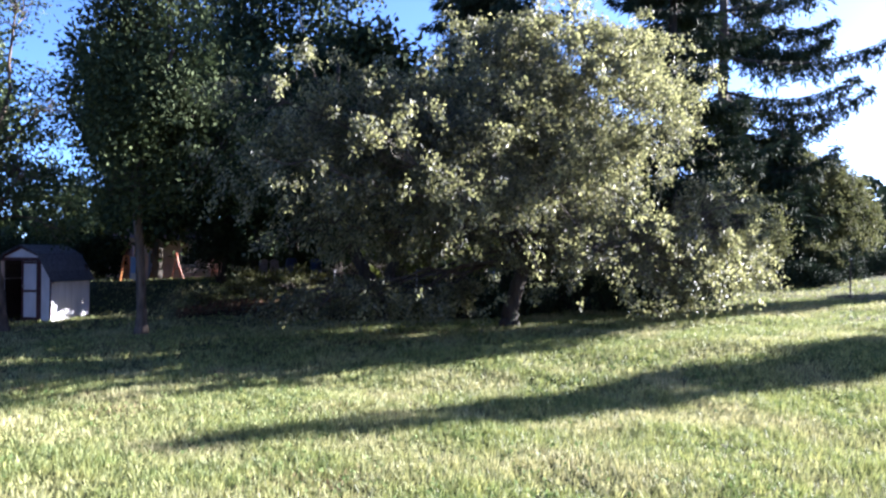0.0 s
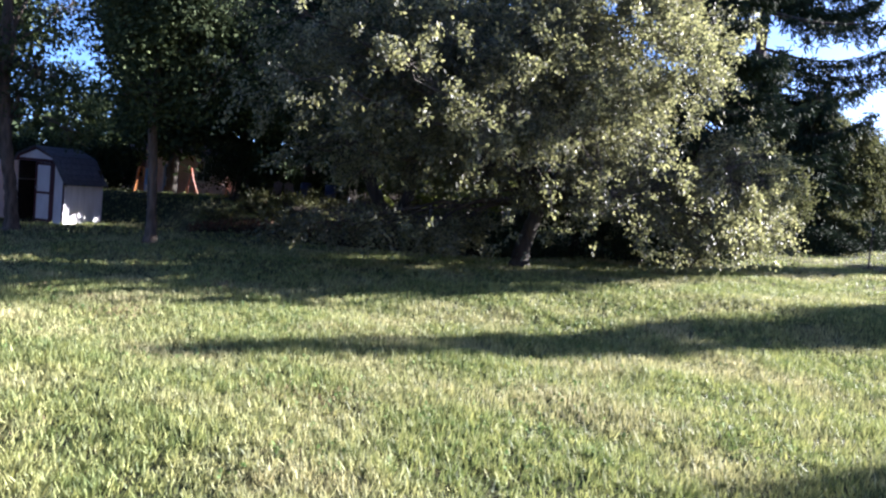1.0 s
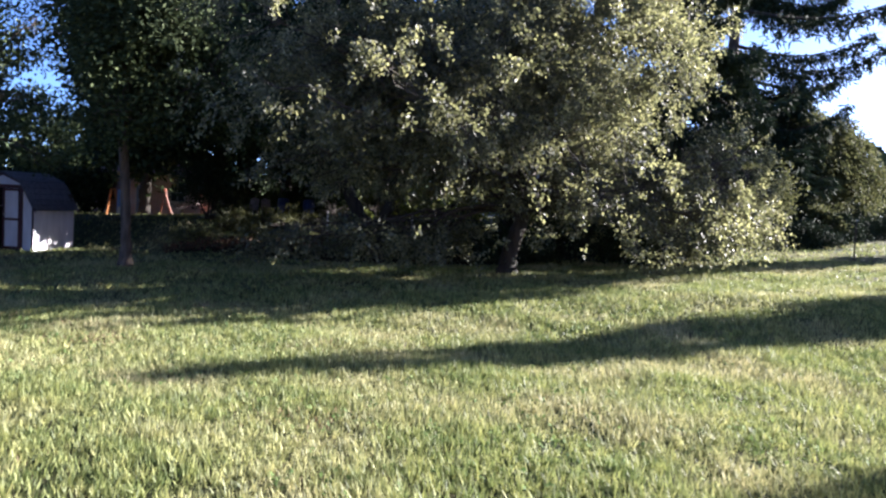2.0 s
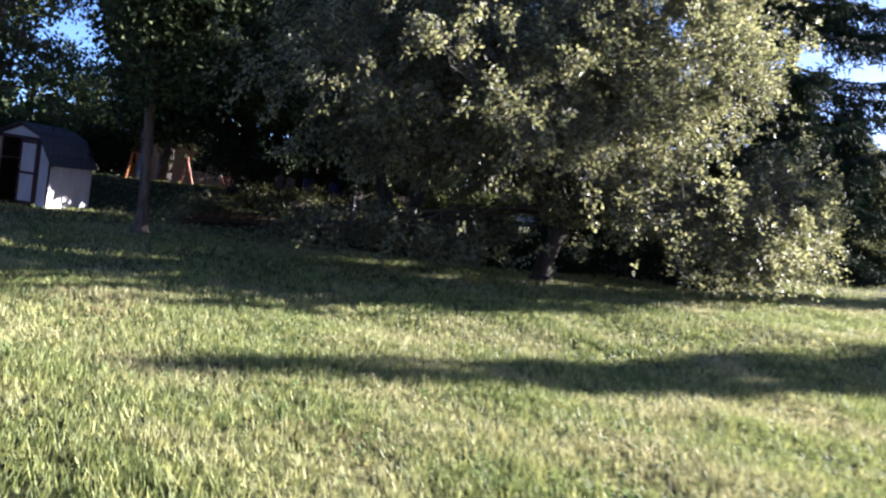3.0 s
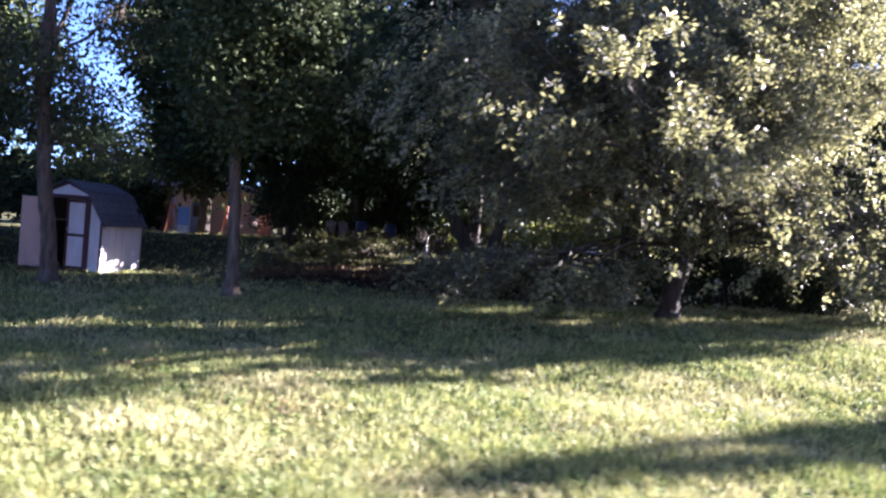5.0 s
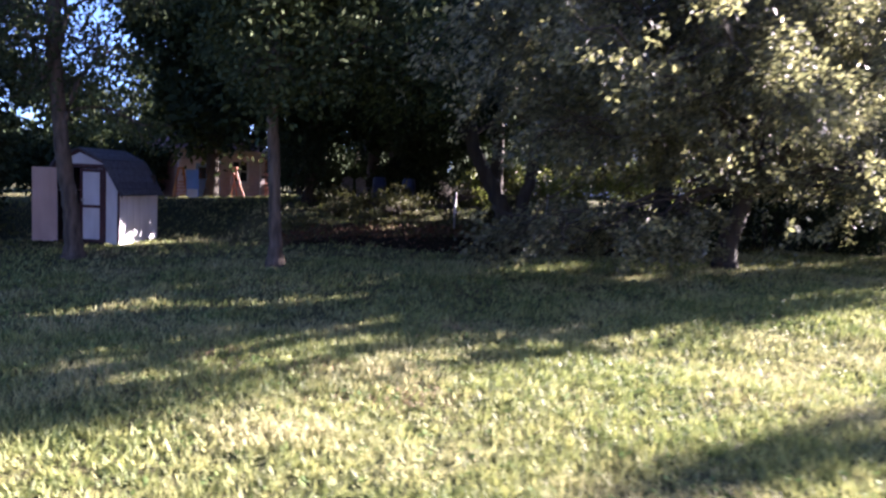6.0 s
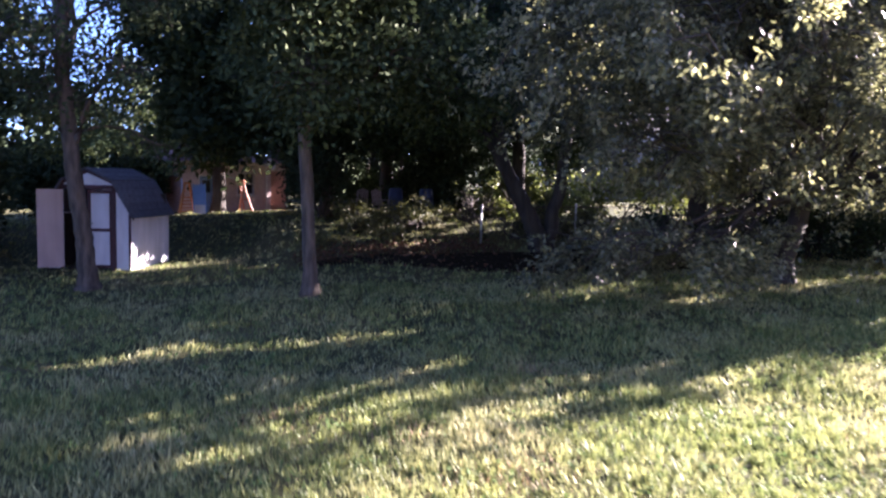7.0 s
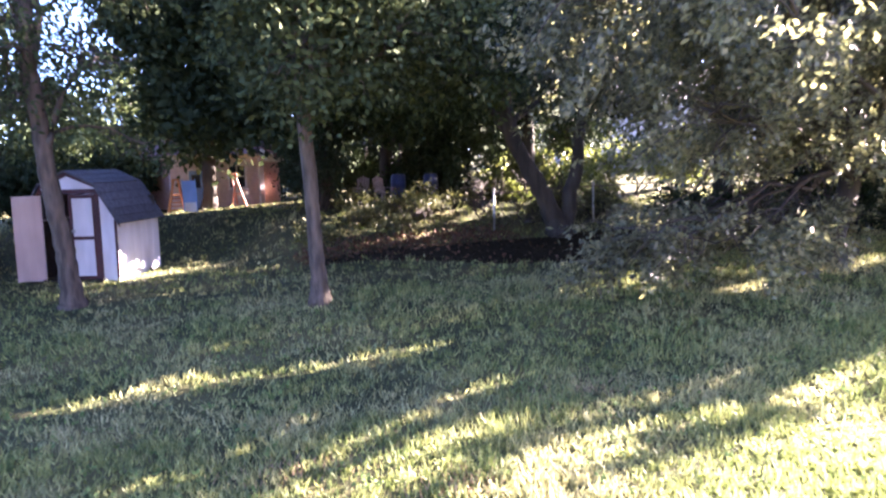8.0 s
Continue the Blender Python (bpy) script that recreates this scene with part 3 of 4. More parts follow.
# ---- apple tree ----
AX, AY = 8.0, 16.0
lobes_apple = [
    # the long boughs towards the lawn
    ((-5.3, -3.3, 4.1), (0.8, 0.9, 0.7)), ((-5.0, -4.0, 3.1), (0.6, 0.7, 0.45)), ((-3.9, -2.9, 4.1), (1.1, 1.0, 0.8)), ((-3.7, -4.2, 3.2), (0.9, 0.7, 0.5)),
    ((-2.6, -4.2, 2.65), (0.8, 0.6, 0.4)), ((-2.6, -2.8, 4.0), (1.1, 1.0, 0.9)), ((-1.7, -3.3, 3.0), (1.0, 0.8, 0.8)), ((-0.3, -2.6, 2.8), (1.0, 0.9, 0.8)),
    ((0.9, -2.1, 3.7), (1.1, 1.0, 1.0)), ((0.7, -2.6, 1.75), (1.0, 0.8, 0.8)), ((-0.1, -3.4, 1.6), (0.7, 0.6, 0.6)),
    # boughs that droop to the grass on the sunny side
    ((2.2, -2.0, 1.9), (1.0, 0.9, 0.8)), ((4.3, -1.7, 2.75), (0.9, 0.8, 0.5)), ((3.7, -1.9, 2.3), (0.8, 0.7, 0.6)), ((5.2, -1.1, 2.3), (0.8, 0.7, 0.6)), ((4.9, -1.0, 1.5), (0.8, 0.7, 0.6)), ((5.9, -0.9, 1.6), (0.55, 0.6, 0.5)), ((3.4, -2.0, 1.5), (0.8, 0.6, 0.5)),
    # the dome
    ((0.5, -1.4, 5.6), (1.9, 1.7, 1.6)), ((-0.9, -1.6, 5.7), (1.2, 1.1, 0.9)), ((2.1, -1.0, 5.7), (1.4, 1.2, 1.0)), ((2.8, -1.3, 4.6), (1.1, 1.1, 0.8)), ((-1.3, -2.2, 4.6), (1.3, 1.2, 0.9)),
    # the inside and the back
    ((-2.6, -1.6, 3.8), (1.6, 1.4, 0.9)), ((-4.3, -1.6, 3.7), (1.3, 1.3, 0.75)), ((0.0, -0.5, 3.4), (1.6, 1.2, 0.9)), ((-2.4, 1.8, 3.9), (1.7, 1.4, 1.1)), ((1.2, 2.3, 3.8), (1.9, 1.3, 1.5)),
    # low shaded boughs beside the trunk
    ((-4.3, -1.9, 0.85), (0.9, 0.7, 0.4)), ((-3.4, -1.6, 0.85), (1.0, 0.8, 0.42)), ((-2.5, -1.2, 0.9), (1.0, 0.8, 0.42)), ((-1.7, -1.0, 0.95), (0.8, 0.7, 0.4)), ((-2.9, -0.6, 1.0), (1.1, 0.7, 0.5)), ((2.7, -1.9, 1.1), (0.9, 0.6, 0.4)), ((1.5, -0.6, 2.3), (1.0, 0.7, 0.5)),
    ((-4.3, -2.4, 2.2), (0.9, 0.8, 0.35)), ((-3.0, -1.9, 2.15), (1.0, 0.9, 0.35)), ((-1.8, -1.6, 2.2), (0.9, 0.8, 0.35)),
    ((2.4, 0.0, 3.2), (0.9, 0.9, 0.8)), ((3.4, 0.4, 2.0), (1.2, 0.9, 0.8)), ((2.4, 0.9, 4.2), (1.2, 1.1, 0.9))]


def airy(p):
    """The gaps between boughs."""
    gap = np.sin(p[:, 0] * 2.3 + 1.2) * np.sin(p[:, 1] * 2.6 + 0.4) * np.sin(p[:, 2] * 3.1) + 0.5 * np.sin(p[:, 0] * 4.1 - p[:, 2] * 3.7) * np.sin(p[:, 1] * 4.6 + p[:, 2]) + 0.5 * np.sin(p[:, 0] * 7.3 + p[:, 1] * 2.0) * np.sin(p[:, 2] * 5.1 - p[:, 1] * 3.0)
    x, y, z = p.T
    bare = np.select([x > 3.0, y < -3.5, (z < 2.2) & (y < -2.0), (y < -2.0) & (z < 4.0), z > 4.3, y < -1.5], [-0.02, 0.5, 0.2, 0.06, 0.04, 0.02], -0.4)
    under = (x < -0.9) & (y > -3.9) & (np.abs(z - 1.28 - 0.08 * np.sin(x * 3)) < 0.25)
    hollow = (np.abs(x - 0.9) < 2.0) & (y > -2.5) & (z < 1.3)
    hem = np.where(x > 0.2, 0.5 + 0.6 * np.maximum(0, np.sin(x * 2.9 + 0.6) * np.sin(y * 2.3 + 1.0)), 0.4)
    front = np.interp(x, [-6, -3.9, -2.6, -2, -0.3, 0.8, 3.8, 6], [-4.7, -5.5, -5.3, -4.7, -4.0, -3.6, -2.9, -1.2])
    notch = (np.abs(x - 3.3 + 0.3 * (z - 3)) < 0.24) & (z > 2.1) & (z < 4.0)
    return (gap > bare) & (z > hem) & (y > front) & ~hollow & ~under & ~notch


def past_trunk(p):
    """One long slanting gap past the trunk, cut to pass a sun streak."""
    reach = p[:, 0] - 3.035 * p[:, 2]
    return ~((np.abs(p[:, 1] + 0.036 * p[:, 0] - 0.618 * p[:, 2] + 1.465) < 0.13 - 0.05 * np.sin(reach * 3)) & (reach > -10.2) & (reach < -5.6))


apple = broadleaf("apple_tree", (AX, AY), [(0, 0, 0), (0.05, 0, 0.5), (0.22, -0.05, 1.1), (0.3, -0.1, 1.7), (0.1, -0.3, 2.4)],
                  [0.19, 0.17, 0.155, 0.14, 0.10], lobes_apple, "spreading apple tree with grey-green leaves and drooping boughs",
                  (0.088, 0.043), DARK_BARK, APPLE_LEAF, 0, 11, 11, fork=0.7, limb_r=0.14, spread=0.06, twigs=6, sprays=4200, droop=0.6, along=11, long=(0.5, 1.5), keep=airy, clear=past_trunk, rise=0.2)

# ---- the two slim lawn trees ----
tree_b = broadleaf("tree", (0.3, 17.2), [(0, 0, 0), (-0.03, 0, 1.0), (-0.10, 0, 2.2), (-0.16, 0, 4.0), (-0.1, 0.1, 7.0), (0, 0, 9.5)],
                   [0.105, 0.095, 0.09, 0.08, 0.05, 0.02],
                   [((0.0, 0, 4.2), (1.15, 1.3, 1.0)), ((0.5, 0.3, 5.4), (1.7, 1.7, 1.3)), ((-0.3, 0.2, 6.0), (1.1, 1.2, 1.3)),
                    ((1.7, 0.8, 4.0), (1.5, 1.3, 0.9)), ((2.6, 1.2, 3.2), (1.2, 1.2, 0.6)), ((0.2, 0.1, 7.8), (1.5, 1.5, 1.6)), ((0.6, -0.3, 9.4), (1.6, 1.6, 1.3)), ((0.0, 0.4, 10.6), (1.3, 1.3, 1.2)), ((-0.1, 1.2, 3.7), (1.1, 1.1, 0.8)),
                    ((0.9, -0.4, 3.4), (0.8, 0.7, 0.5)), ((-0.1, -0.6, 3.0), (0.9, 0.5, 0.6)), ((-0.4, -0.5, 4.4), (0.7, 0.8, 0.7)), ((0.4, -0.7, 4.9), (1.1, 0.8, 0.8))],
                   "slim grey-barked lawn tree with a dense dark crown", (0.12, 0.065), BARK, MID_LEAF, 2600, 22, 21, fork=0.6, flare=1.75, group="slim lawn trees", spread=0.12)
tree_a = broadleaf("tree", (-2.78, 19.5), [(0, 0, 0), (-0.08, 0, 0.9), (-0.22, 0, 2.0), (-0.34, 0, 3.6), (-0.3, 0.1, 6.5), (-0.2, 0, 11)],
                   [0.15, 0.13, 0.12, 0.105, 0.07, 0.03],
                   [((-0.3, 0, 3.0), (1.1, 1.0, 0.5)), ((-1.2, 0.2, 4.0), (1.4, 1.4, 1.0)), ((0.8, 0.5, 5.2), (1.3, 1.3, 1.0)),
                    ((-1.6, 0.4, 6.2), (1.6, 1.6, 1.4)), ((0.1, 0.4, 7.8), (0.9, 0.9, 0.9)), ((-0.6, 0.2, 9.6), (1.1, 1.1, 1.2)), ((-0.4, -0.2, 11.2), (1.3, 1.3, 1.2)), ((0.4, -0.4, 3.6), (0.9, 0.8, 0.6)),
                    ((-0.6, -0.5, 3.5), (0.9, 0.7, 0.6)), ((1.15, 0.0, 2.35), (0.55, 0.5, 0.42))],
                   "taller grey-barked lawn tree with a thin airy crown", (0.11, 0.055), BARK, MID_LEAF, 600, 24, 22, limb_r=0.25, fork=0.55, flare=1.5, group="slim lawn trees", spread=0.13)

# ---- forked tree behind the fence ----
fork_tree = broadleaf("tree", (6.3, 21.3), [(0, 0, 0), (-0.1, 0, 0.35), (-0.5, 0, 1.1), (-1.0, 0.1, 2.1), (-1.3, 0.2, 4.5), (-1.2, 0.2, 7)],
                      [0.24, 0.2, 0.17, 0.15, 0.1, 0.04],
                      [((-1.6, 0.2, 4.3), (1.8, 1.7, 1.2)), ((-2.8, 0.3, 3.8), (1.5, 1.5, 1.0)), ((0.6, 0.4, 4.6), (1.8, 1.7, 1.3)), ((-0.8, 0.3, 5.4), (1.6, 1.5, 1.0)),
                       ((1.8, 0.2, 3.8), (1.5, 1.4, 1.0)), ((-3.6, 0.6, 4.8), (1.4, 1.4, 1.0)), ((-1.9, 1.3, 2.85), (1.7, 1.2, 0.7)), ((-3.6, 1.6, 3.2), (1.4, 1.2, 0.7)), ((2.2, 1.3, 2.75), (1.2, 0.9, 0.45))],
                      "dark forked tree growing against the wire fence", (0.11, 0.06), DARK_BARK, SHADED_LEAF, 1700, 28, 31, fork=0.7, spread=0.13)
stem = bend((0.12, 0, 0.2), (0.75, 0.1, 3.6), 10, 0.04, np.random.default_rng(3))
v, f = tubes([(stem, np.linspace(0.17, 0.08, 10))], 10)
child("second_trunk", mesh_of("second_trunk", v, f, DARK_BARK, True), fork_tree, "dark second stem of the fork")

# ---- conifers ----
big_spruce = conifer("spruce", (20.2, 25.0), 20.0, 8.2, "tall dark spruce with ragged drooping boughs and open gaps", 41, clear=4.2, density=3.0, trunk_r=0.3, droop=0.34, spray=(0.26, 0.06), whorl=0.9, group="spruces", hang=1.0, bark=BARK, thin=-2.2)
conifer("spruce", (22.0, 27.5), 19.0, 5.0, "tall dark spruce with ragged drooping boughs and open gaps", 48, clear=6.0, density=3.2, trunk_r=0.22, droop=0.30, spray=(0.26, 0.06), whorl=1.6, group="spruces", hang=0.9, bark=BARK, thin=-2.2)
conifer("spruce", (9.8, 20.4), 16.5, 3.8, "dark spruce behind the apple tree", 42, clear=4.0, density=4.6, trunk_r=0.22, spray=(0.30, 0.06), whorl=0.5, group="spruces")
conifer("spruce", (13.0, 36.0), 16.0, 4.0, "dark spruce behind the apple tree", 43, clear=3.4, density=1.8, trunk_r=0.22, spray=(0.45, 0.09), whorl=0.55, group="spruces")
conifer("spruce", (14.9, 20.2), 17.0, 3.5, "dark spruce behind the apple tree", 46, clear=3.0, density=5.5, trunk_r=0.2, spray=(0.28, 0.055), whorl=0.45, group="spruces")
conifer("spruce", (21.6, 23.4), 6.0, 2.4, "young dark spruce beside the tall one", 47, clear=0.3, density=2.2, trunk_r=0.1, spray=(0.36, 0.06), whorl=0.34, group="spruces")
conifer("spruce", (28.0, 18.4), 6.6, 2.3, "narrow spruce at the lawn's sunny edge", 49, clear=0.2, density=2.4, trunk_r=0.12, spray=(0.36, 0.08), whorl=0.3, group="spruces")
# unseen tree added to throw shade on the apple tree's lower boughs
broadleaf("tree", (28.0, 17.5), [(0, 0, 0), (0.1, 0, 2.5), (0, 0.1, 5.0), (0.1, 0, 7.6)], [0.16, 0.13, 0.1, 0.03],
          [((0, 0, 6.6), (1.1, 1.0, 0.55)), ((0.2, 0.3, 7.6), (1.0, 1.0, 0.5)), ((-0.2, -0.5, 7.4), (1.0, 0.8, 0.6)), ((0.0, -1.9, 8.9), (0.7, 0.6, 0.4))],
          "unseen clear-stemmed tree added to shade the apple tree", (0.14, 0.08), DARK_BARK, SHADED_LEAF, 400, 20, 37, fork=0.85, spread=0.12)
# two trees past the lawn whose long shadows cross the grass
conifer("spruce", (30.0, 13.1), 8.6, 2.2, "narrow spruce at the lawn's sunny edge", 44, clear=0.2, density=2.6, trunk_r=0.14, spray=(0.36, 0.08), whorl=0.28, group="spruces")
conifer("spruce", (33.0, 8.6), 8.6, 2.4, "narrow spruce at the lawn's sunny edge", 45, clear=0.2, density=2.6, trunk_r=0.14, spray=(0.36, 0.08), whorl=0.28, group="spruces")

# ---- shrubs ----
for k, (x, y, rx, rz) in enumerate(((9.6, 18.8, 1.5, 0.5), (11.6, 18.6, 1.6, 1.15), (13.5, 18.3, 1.5, 1.15), (8.9, 19.9, 1.4, 0.5), (11.0, 19.8, 1.4, 1.25), (12.6, 19.6, 1.6, 1.4), (13.0, 17.2, 1.3, 0.7), (11.8, 17.5, 1.2, 0.7), (1.95, 24.2, 1.0, 1.15), (25.5, 27.0, 2.4, 1.1), (29.0, 27.5, 2.4, 1.1), (22.6, 26.4, 2.0, 1.1), (21.0, 21.6, 1.4, 0.42), (23.2, 22.3, 1.4, 0.45), (25.6, 23.0, 1.5, 0.5))):
    shrub("hedge_shrub", (x, y), (rx, 0.9, rz), "dense dark evergreen bush in deep shade", (0.09, 0.05), NEEDLE, 310, 20, 60 + k, group="dark bushes behind the apple tree", shell=0.6)
for k, (x, y, rx, rz) in enumerate(((16.4, 19.6, 1.6, 1.5), (18.6, 21.6, 1.7, 1.6), (22.3, 22.9, 0.35, 0.7))):
    shrub("shrub", (x, y), (rx, 1.1, rz), "leafy olive-green shrub at the edge of the lawn", (0.10, 0.055), OLIVE_LEAF, 560, 22, 70 + k, group="shrubs under the spruce")
droopy = broadleaf("tree", (23.2, 25.6), [(0, 0, 0), (0.1, 0, 1.2), (-0.1, 0, 2.6), (-0.3, 0, 4.0)], [0.16, 0.14, 0.11, 0.06],
                   [((-3.0, -0.8, 3.6), (1.6, 1.2, 1.0)), ((-1.2, -1.0, 4.2), (1.6, 1.2, 1.1)), ((0.8, -0.8, 3.7), (1.7, 1.2, 1.1)), ((2.3, -0.6, 3.1), (1.3, 1.1, 0.9)),
                    ((-2.2, -1.2, 2.4), (1.3, 0.9, 0.7)), ((1.0, -1.2, 2.6), (1.4, 0.9, 0.7)), ((-0.6, -1.2, 2.9), (1.2, 0.9, 0.8)), ((3.2, -0.4, 2.3), (0.9, 0.8, 0.6))],
                   "low drooping olive-green tree under the tall spruce", (0.13, 0.07), DARK_BARK, OLIVE_LEAF, 0, 10, 36, fork=0.7, limb_r=0.2, spread=0.10, twigs=4, sprays=1100, droop=0.8)
for k, (x, y, rx, rz) in enumerate(((8.5, 26.0, 1.8, 0.8), (12.0, 27.0, 2.2, 0.85), (16.0, 28.5, 2.4, 1.0), (7.0, 24.2, 1.2, 0.6))):
    shrub("shrub", (x, y), (rx, 1.2, rz), "bright yellow-green shrub in full sun beyond the fence", (0.13, 0.07), YELLOW_LEAF, 300, 20, 80 + k, group="sunny shrubs beyond the fence")

for k, (x, y, rx, rz) in enumerate(((1.5, 22.2, 0.6, 0.16), (2.4, 22.9, 0.7, 0.2), (3.3, 22.3, 0.6, 0.22), (4.1, 23.1, 0.8, 0.28), (5.2, 22.5, 0.6, 0.36), (5.7, 23.4, 0.8, 0.45), (3.6, 23.6, 0.8, 0.25), (2.9, 24.3, 0.7, 0.25), (4.8, 24.2, 0.8, 0.3), (6.1, 22.3, 0.7, 0.4), (6.9, 22.6, 0.8, 0.5), (7.8, 22.4, 0.8, 0.5))):
    shrub("ground_plant", (x, y), (rx, 0.6, rz), "low yellow-green plants on the bank", (0.09, 0.04), PLANT, 60, 16, 180 + k, group="low plants on the bank", reach=0.3, spread=0.06, lobes=4)

# ---- trees that close the back ----
def back_tree(x, y, h, r, seed, clusters, mat, low=2.5, label="tall tree closing the back of the yard, leaves darkened for shade", shift=0.0):
    rs = np.random.default_rng(seed)
    ls = []
    for q in range(7):
        z = low + (h - low) * (q + 0.5) / 7
        w = r * (0.65 + 0.35 * math.sin(math.pi * (q + 0.8) / 8))
        ls.append((np.array([shift + rs.uniform(-0.4, 0.4) * r, rs.uniform(-0.4, 0.4) * r, z]), (w * 0.75, w * 0.75, (h - low) / 9)))
    return broadleaf("tree", (x, y), [(0, 0, 0), (0.05, 0, h * 0.3), (-0.05, 0, h * 0.6), (0, 0, h * 0.9)], [0.19, 0.15, 0.1, 0.03], ls, label,
                     (0.25, 0.15), DARK_BARK, mat, int(clusters * 0.85), 17, seed, group="trees at the back", reach=0.75, spread=0.2, fork=0.6, twigs=1)


# trees at (9.5, 45.5) and (6.6, 27.2) are added to block sun
for k, (x, y, h, r, n, low, shift) in enumerate(((-7.5, 24.0, 8.5, 3.0, 900, 0.6, 0), (-10.5, 21.0, 9, 3.2, 800, 0.4, 0), (2.3, 24.9, 6.6, 3.1, 1000, 1.8, -0.9), (4.6, 27.5, 7.2, 3.0, 850, 1.8, 0),
                                                 (8.8, 33.6, 8.4, 3.2, 650, 2.4, 0), (-7.0, 32.0, 11, 2.8, 600, 0.8, 0), (-14, 30, 13, 4.0, 600, 1.0, 0), (7.2, 24.4, 7.4, 2.6, 900, 2.4, 0), (6.6, 27.2, 7.0, 2.6, 1000, 1.9, 0),
                                                 (15.0, 37.0, 12, 3.6, 500, 4.6, 0), (6.6, 36.0, 8.6, 3.0, 600, 2.6, 0), (-4.6, 43.0, 5.6, 3.0, 500, 0.6, 0), (-9.5, 42.0, 9, 3.4, 500, 0.6, 0), (-1.4, 46.0, 6.2, 3.2, 500, 0.6, 0), (9.5, 45.5, 11, 3.6, 900, 0.5, 0), (13.8, 33.5, 8.5, 2.6, 950, 1.5, 0), (3.6, 30.3, 12.5, 2.4, 330, 6.0, 0), (5.9, 30.5, 12.5, 2.6, 330, 6.0, 0), (2.6, 34.5, 13, 2.2, 280, 6.4, 0))):
    # leaf colour carries the light: lighter for sunny trees, darkened for the rest
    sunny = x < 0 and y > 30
    back_tree(x, y, h, r, 100 + k, n, SUNLIT_LEAF if sunny else SHADED_LEAF, low, "broad green tree beyond the yard, leaves lightened for sun" if sunny else "tall tree closing the back of the yard, leaves darkened for shade", shift)
# the bush at (6.1, 26.2) is added to block sun
for k, (x, y, rx, rz) in enumerate(((-6.0, 25.0, 1.8, 1.3), (-8.6, 22.4, 1.8, 1.3), (-5.2, 23.4, 1.3, 1.3), (-6.2, 21.6, 1.4, 1.4), (5.3, 26.6, 1.2, 0.5), (6.2, 31.4, 2.2, 1.4), (4.5, 29.8, 1.3, 1.0), (-4.0, 29.0, 1.6, 0.9), (-2.3, 31.5, 1.3, 1.0), (3.6, 34.0, 1.6, 1.2), (9.0, 29.6, 2.0, 1.3), (6.1, 26.2, 1.0, 1.55))):
    shrub("shrub", (x, y), (rx, 1.3, rz), "leafy undergrowth beneath the back trees, darkened for shade", (0.16, 0.09), SHADED_LEAF, 290, 18, 160 + k, group="undergrowth")

# unseen trees added on the west side and behind the house to block sky light
for k, (x, y, h, r) in enumerate(((-10.5, 3.0, 12, 3.4), (-11.5, 8.5, 13, 3.6), (-10.0, 14.5, 12, 3.2), (-13.0, -5.0, 13, 3.8), (-8.0, -19.0, 15, 4.2), (1.0, -20.0, 16, 4.4), (10.0, -19.5, 15, 4.2))):
    back_tree(x, y, h, r, 150 + k, 300, SHADED_LEAF, 0.8, "unseen tree added beside the yard to block sky light")


def far_wood():
    """A distant belt of trees along the horizon."""
    rs = np.random.default_rng(7)
    ls = []
    for a in np.arange(-42, 66, 2.2):
        d = rs.uniform(70, 95)
        h = rs.uniform(6.0, 8.0) if -14 < a < 2 else rs.uniform(6, 10)
        x, y = d * math.sin(radians(a)), d * math.cos(radians(a))
        ls.append(((x, y, h * 0.45), (rs.uniform(2.5, 4), 3.0, h * 0.55)))
    _, pos, way, _ = cluster_cloud(ls, 1700, 14, 1.6, 0.45, rs, 0.8)
    v, f = leaf_faces(pos, 1.1, 0.75, rs, way)
    return new("far_wood", mesh_of("far_wood", v, f, SHADED_LEAF))


tagged(far_wood(), "distant belt of green trees along the horizon", "woodland", kind="stuff")


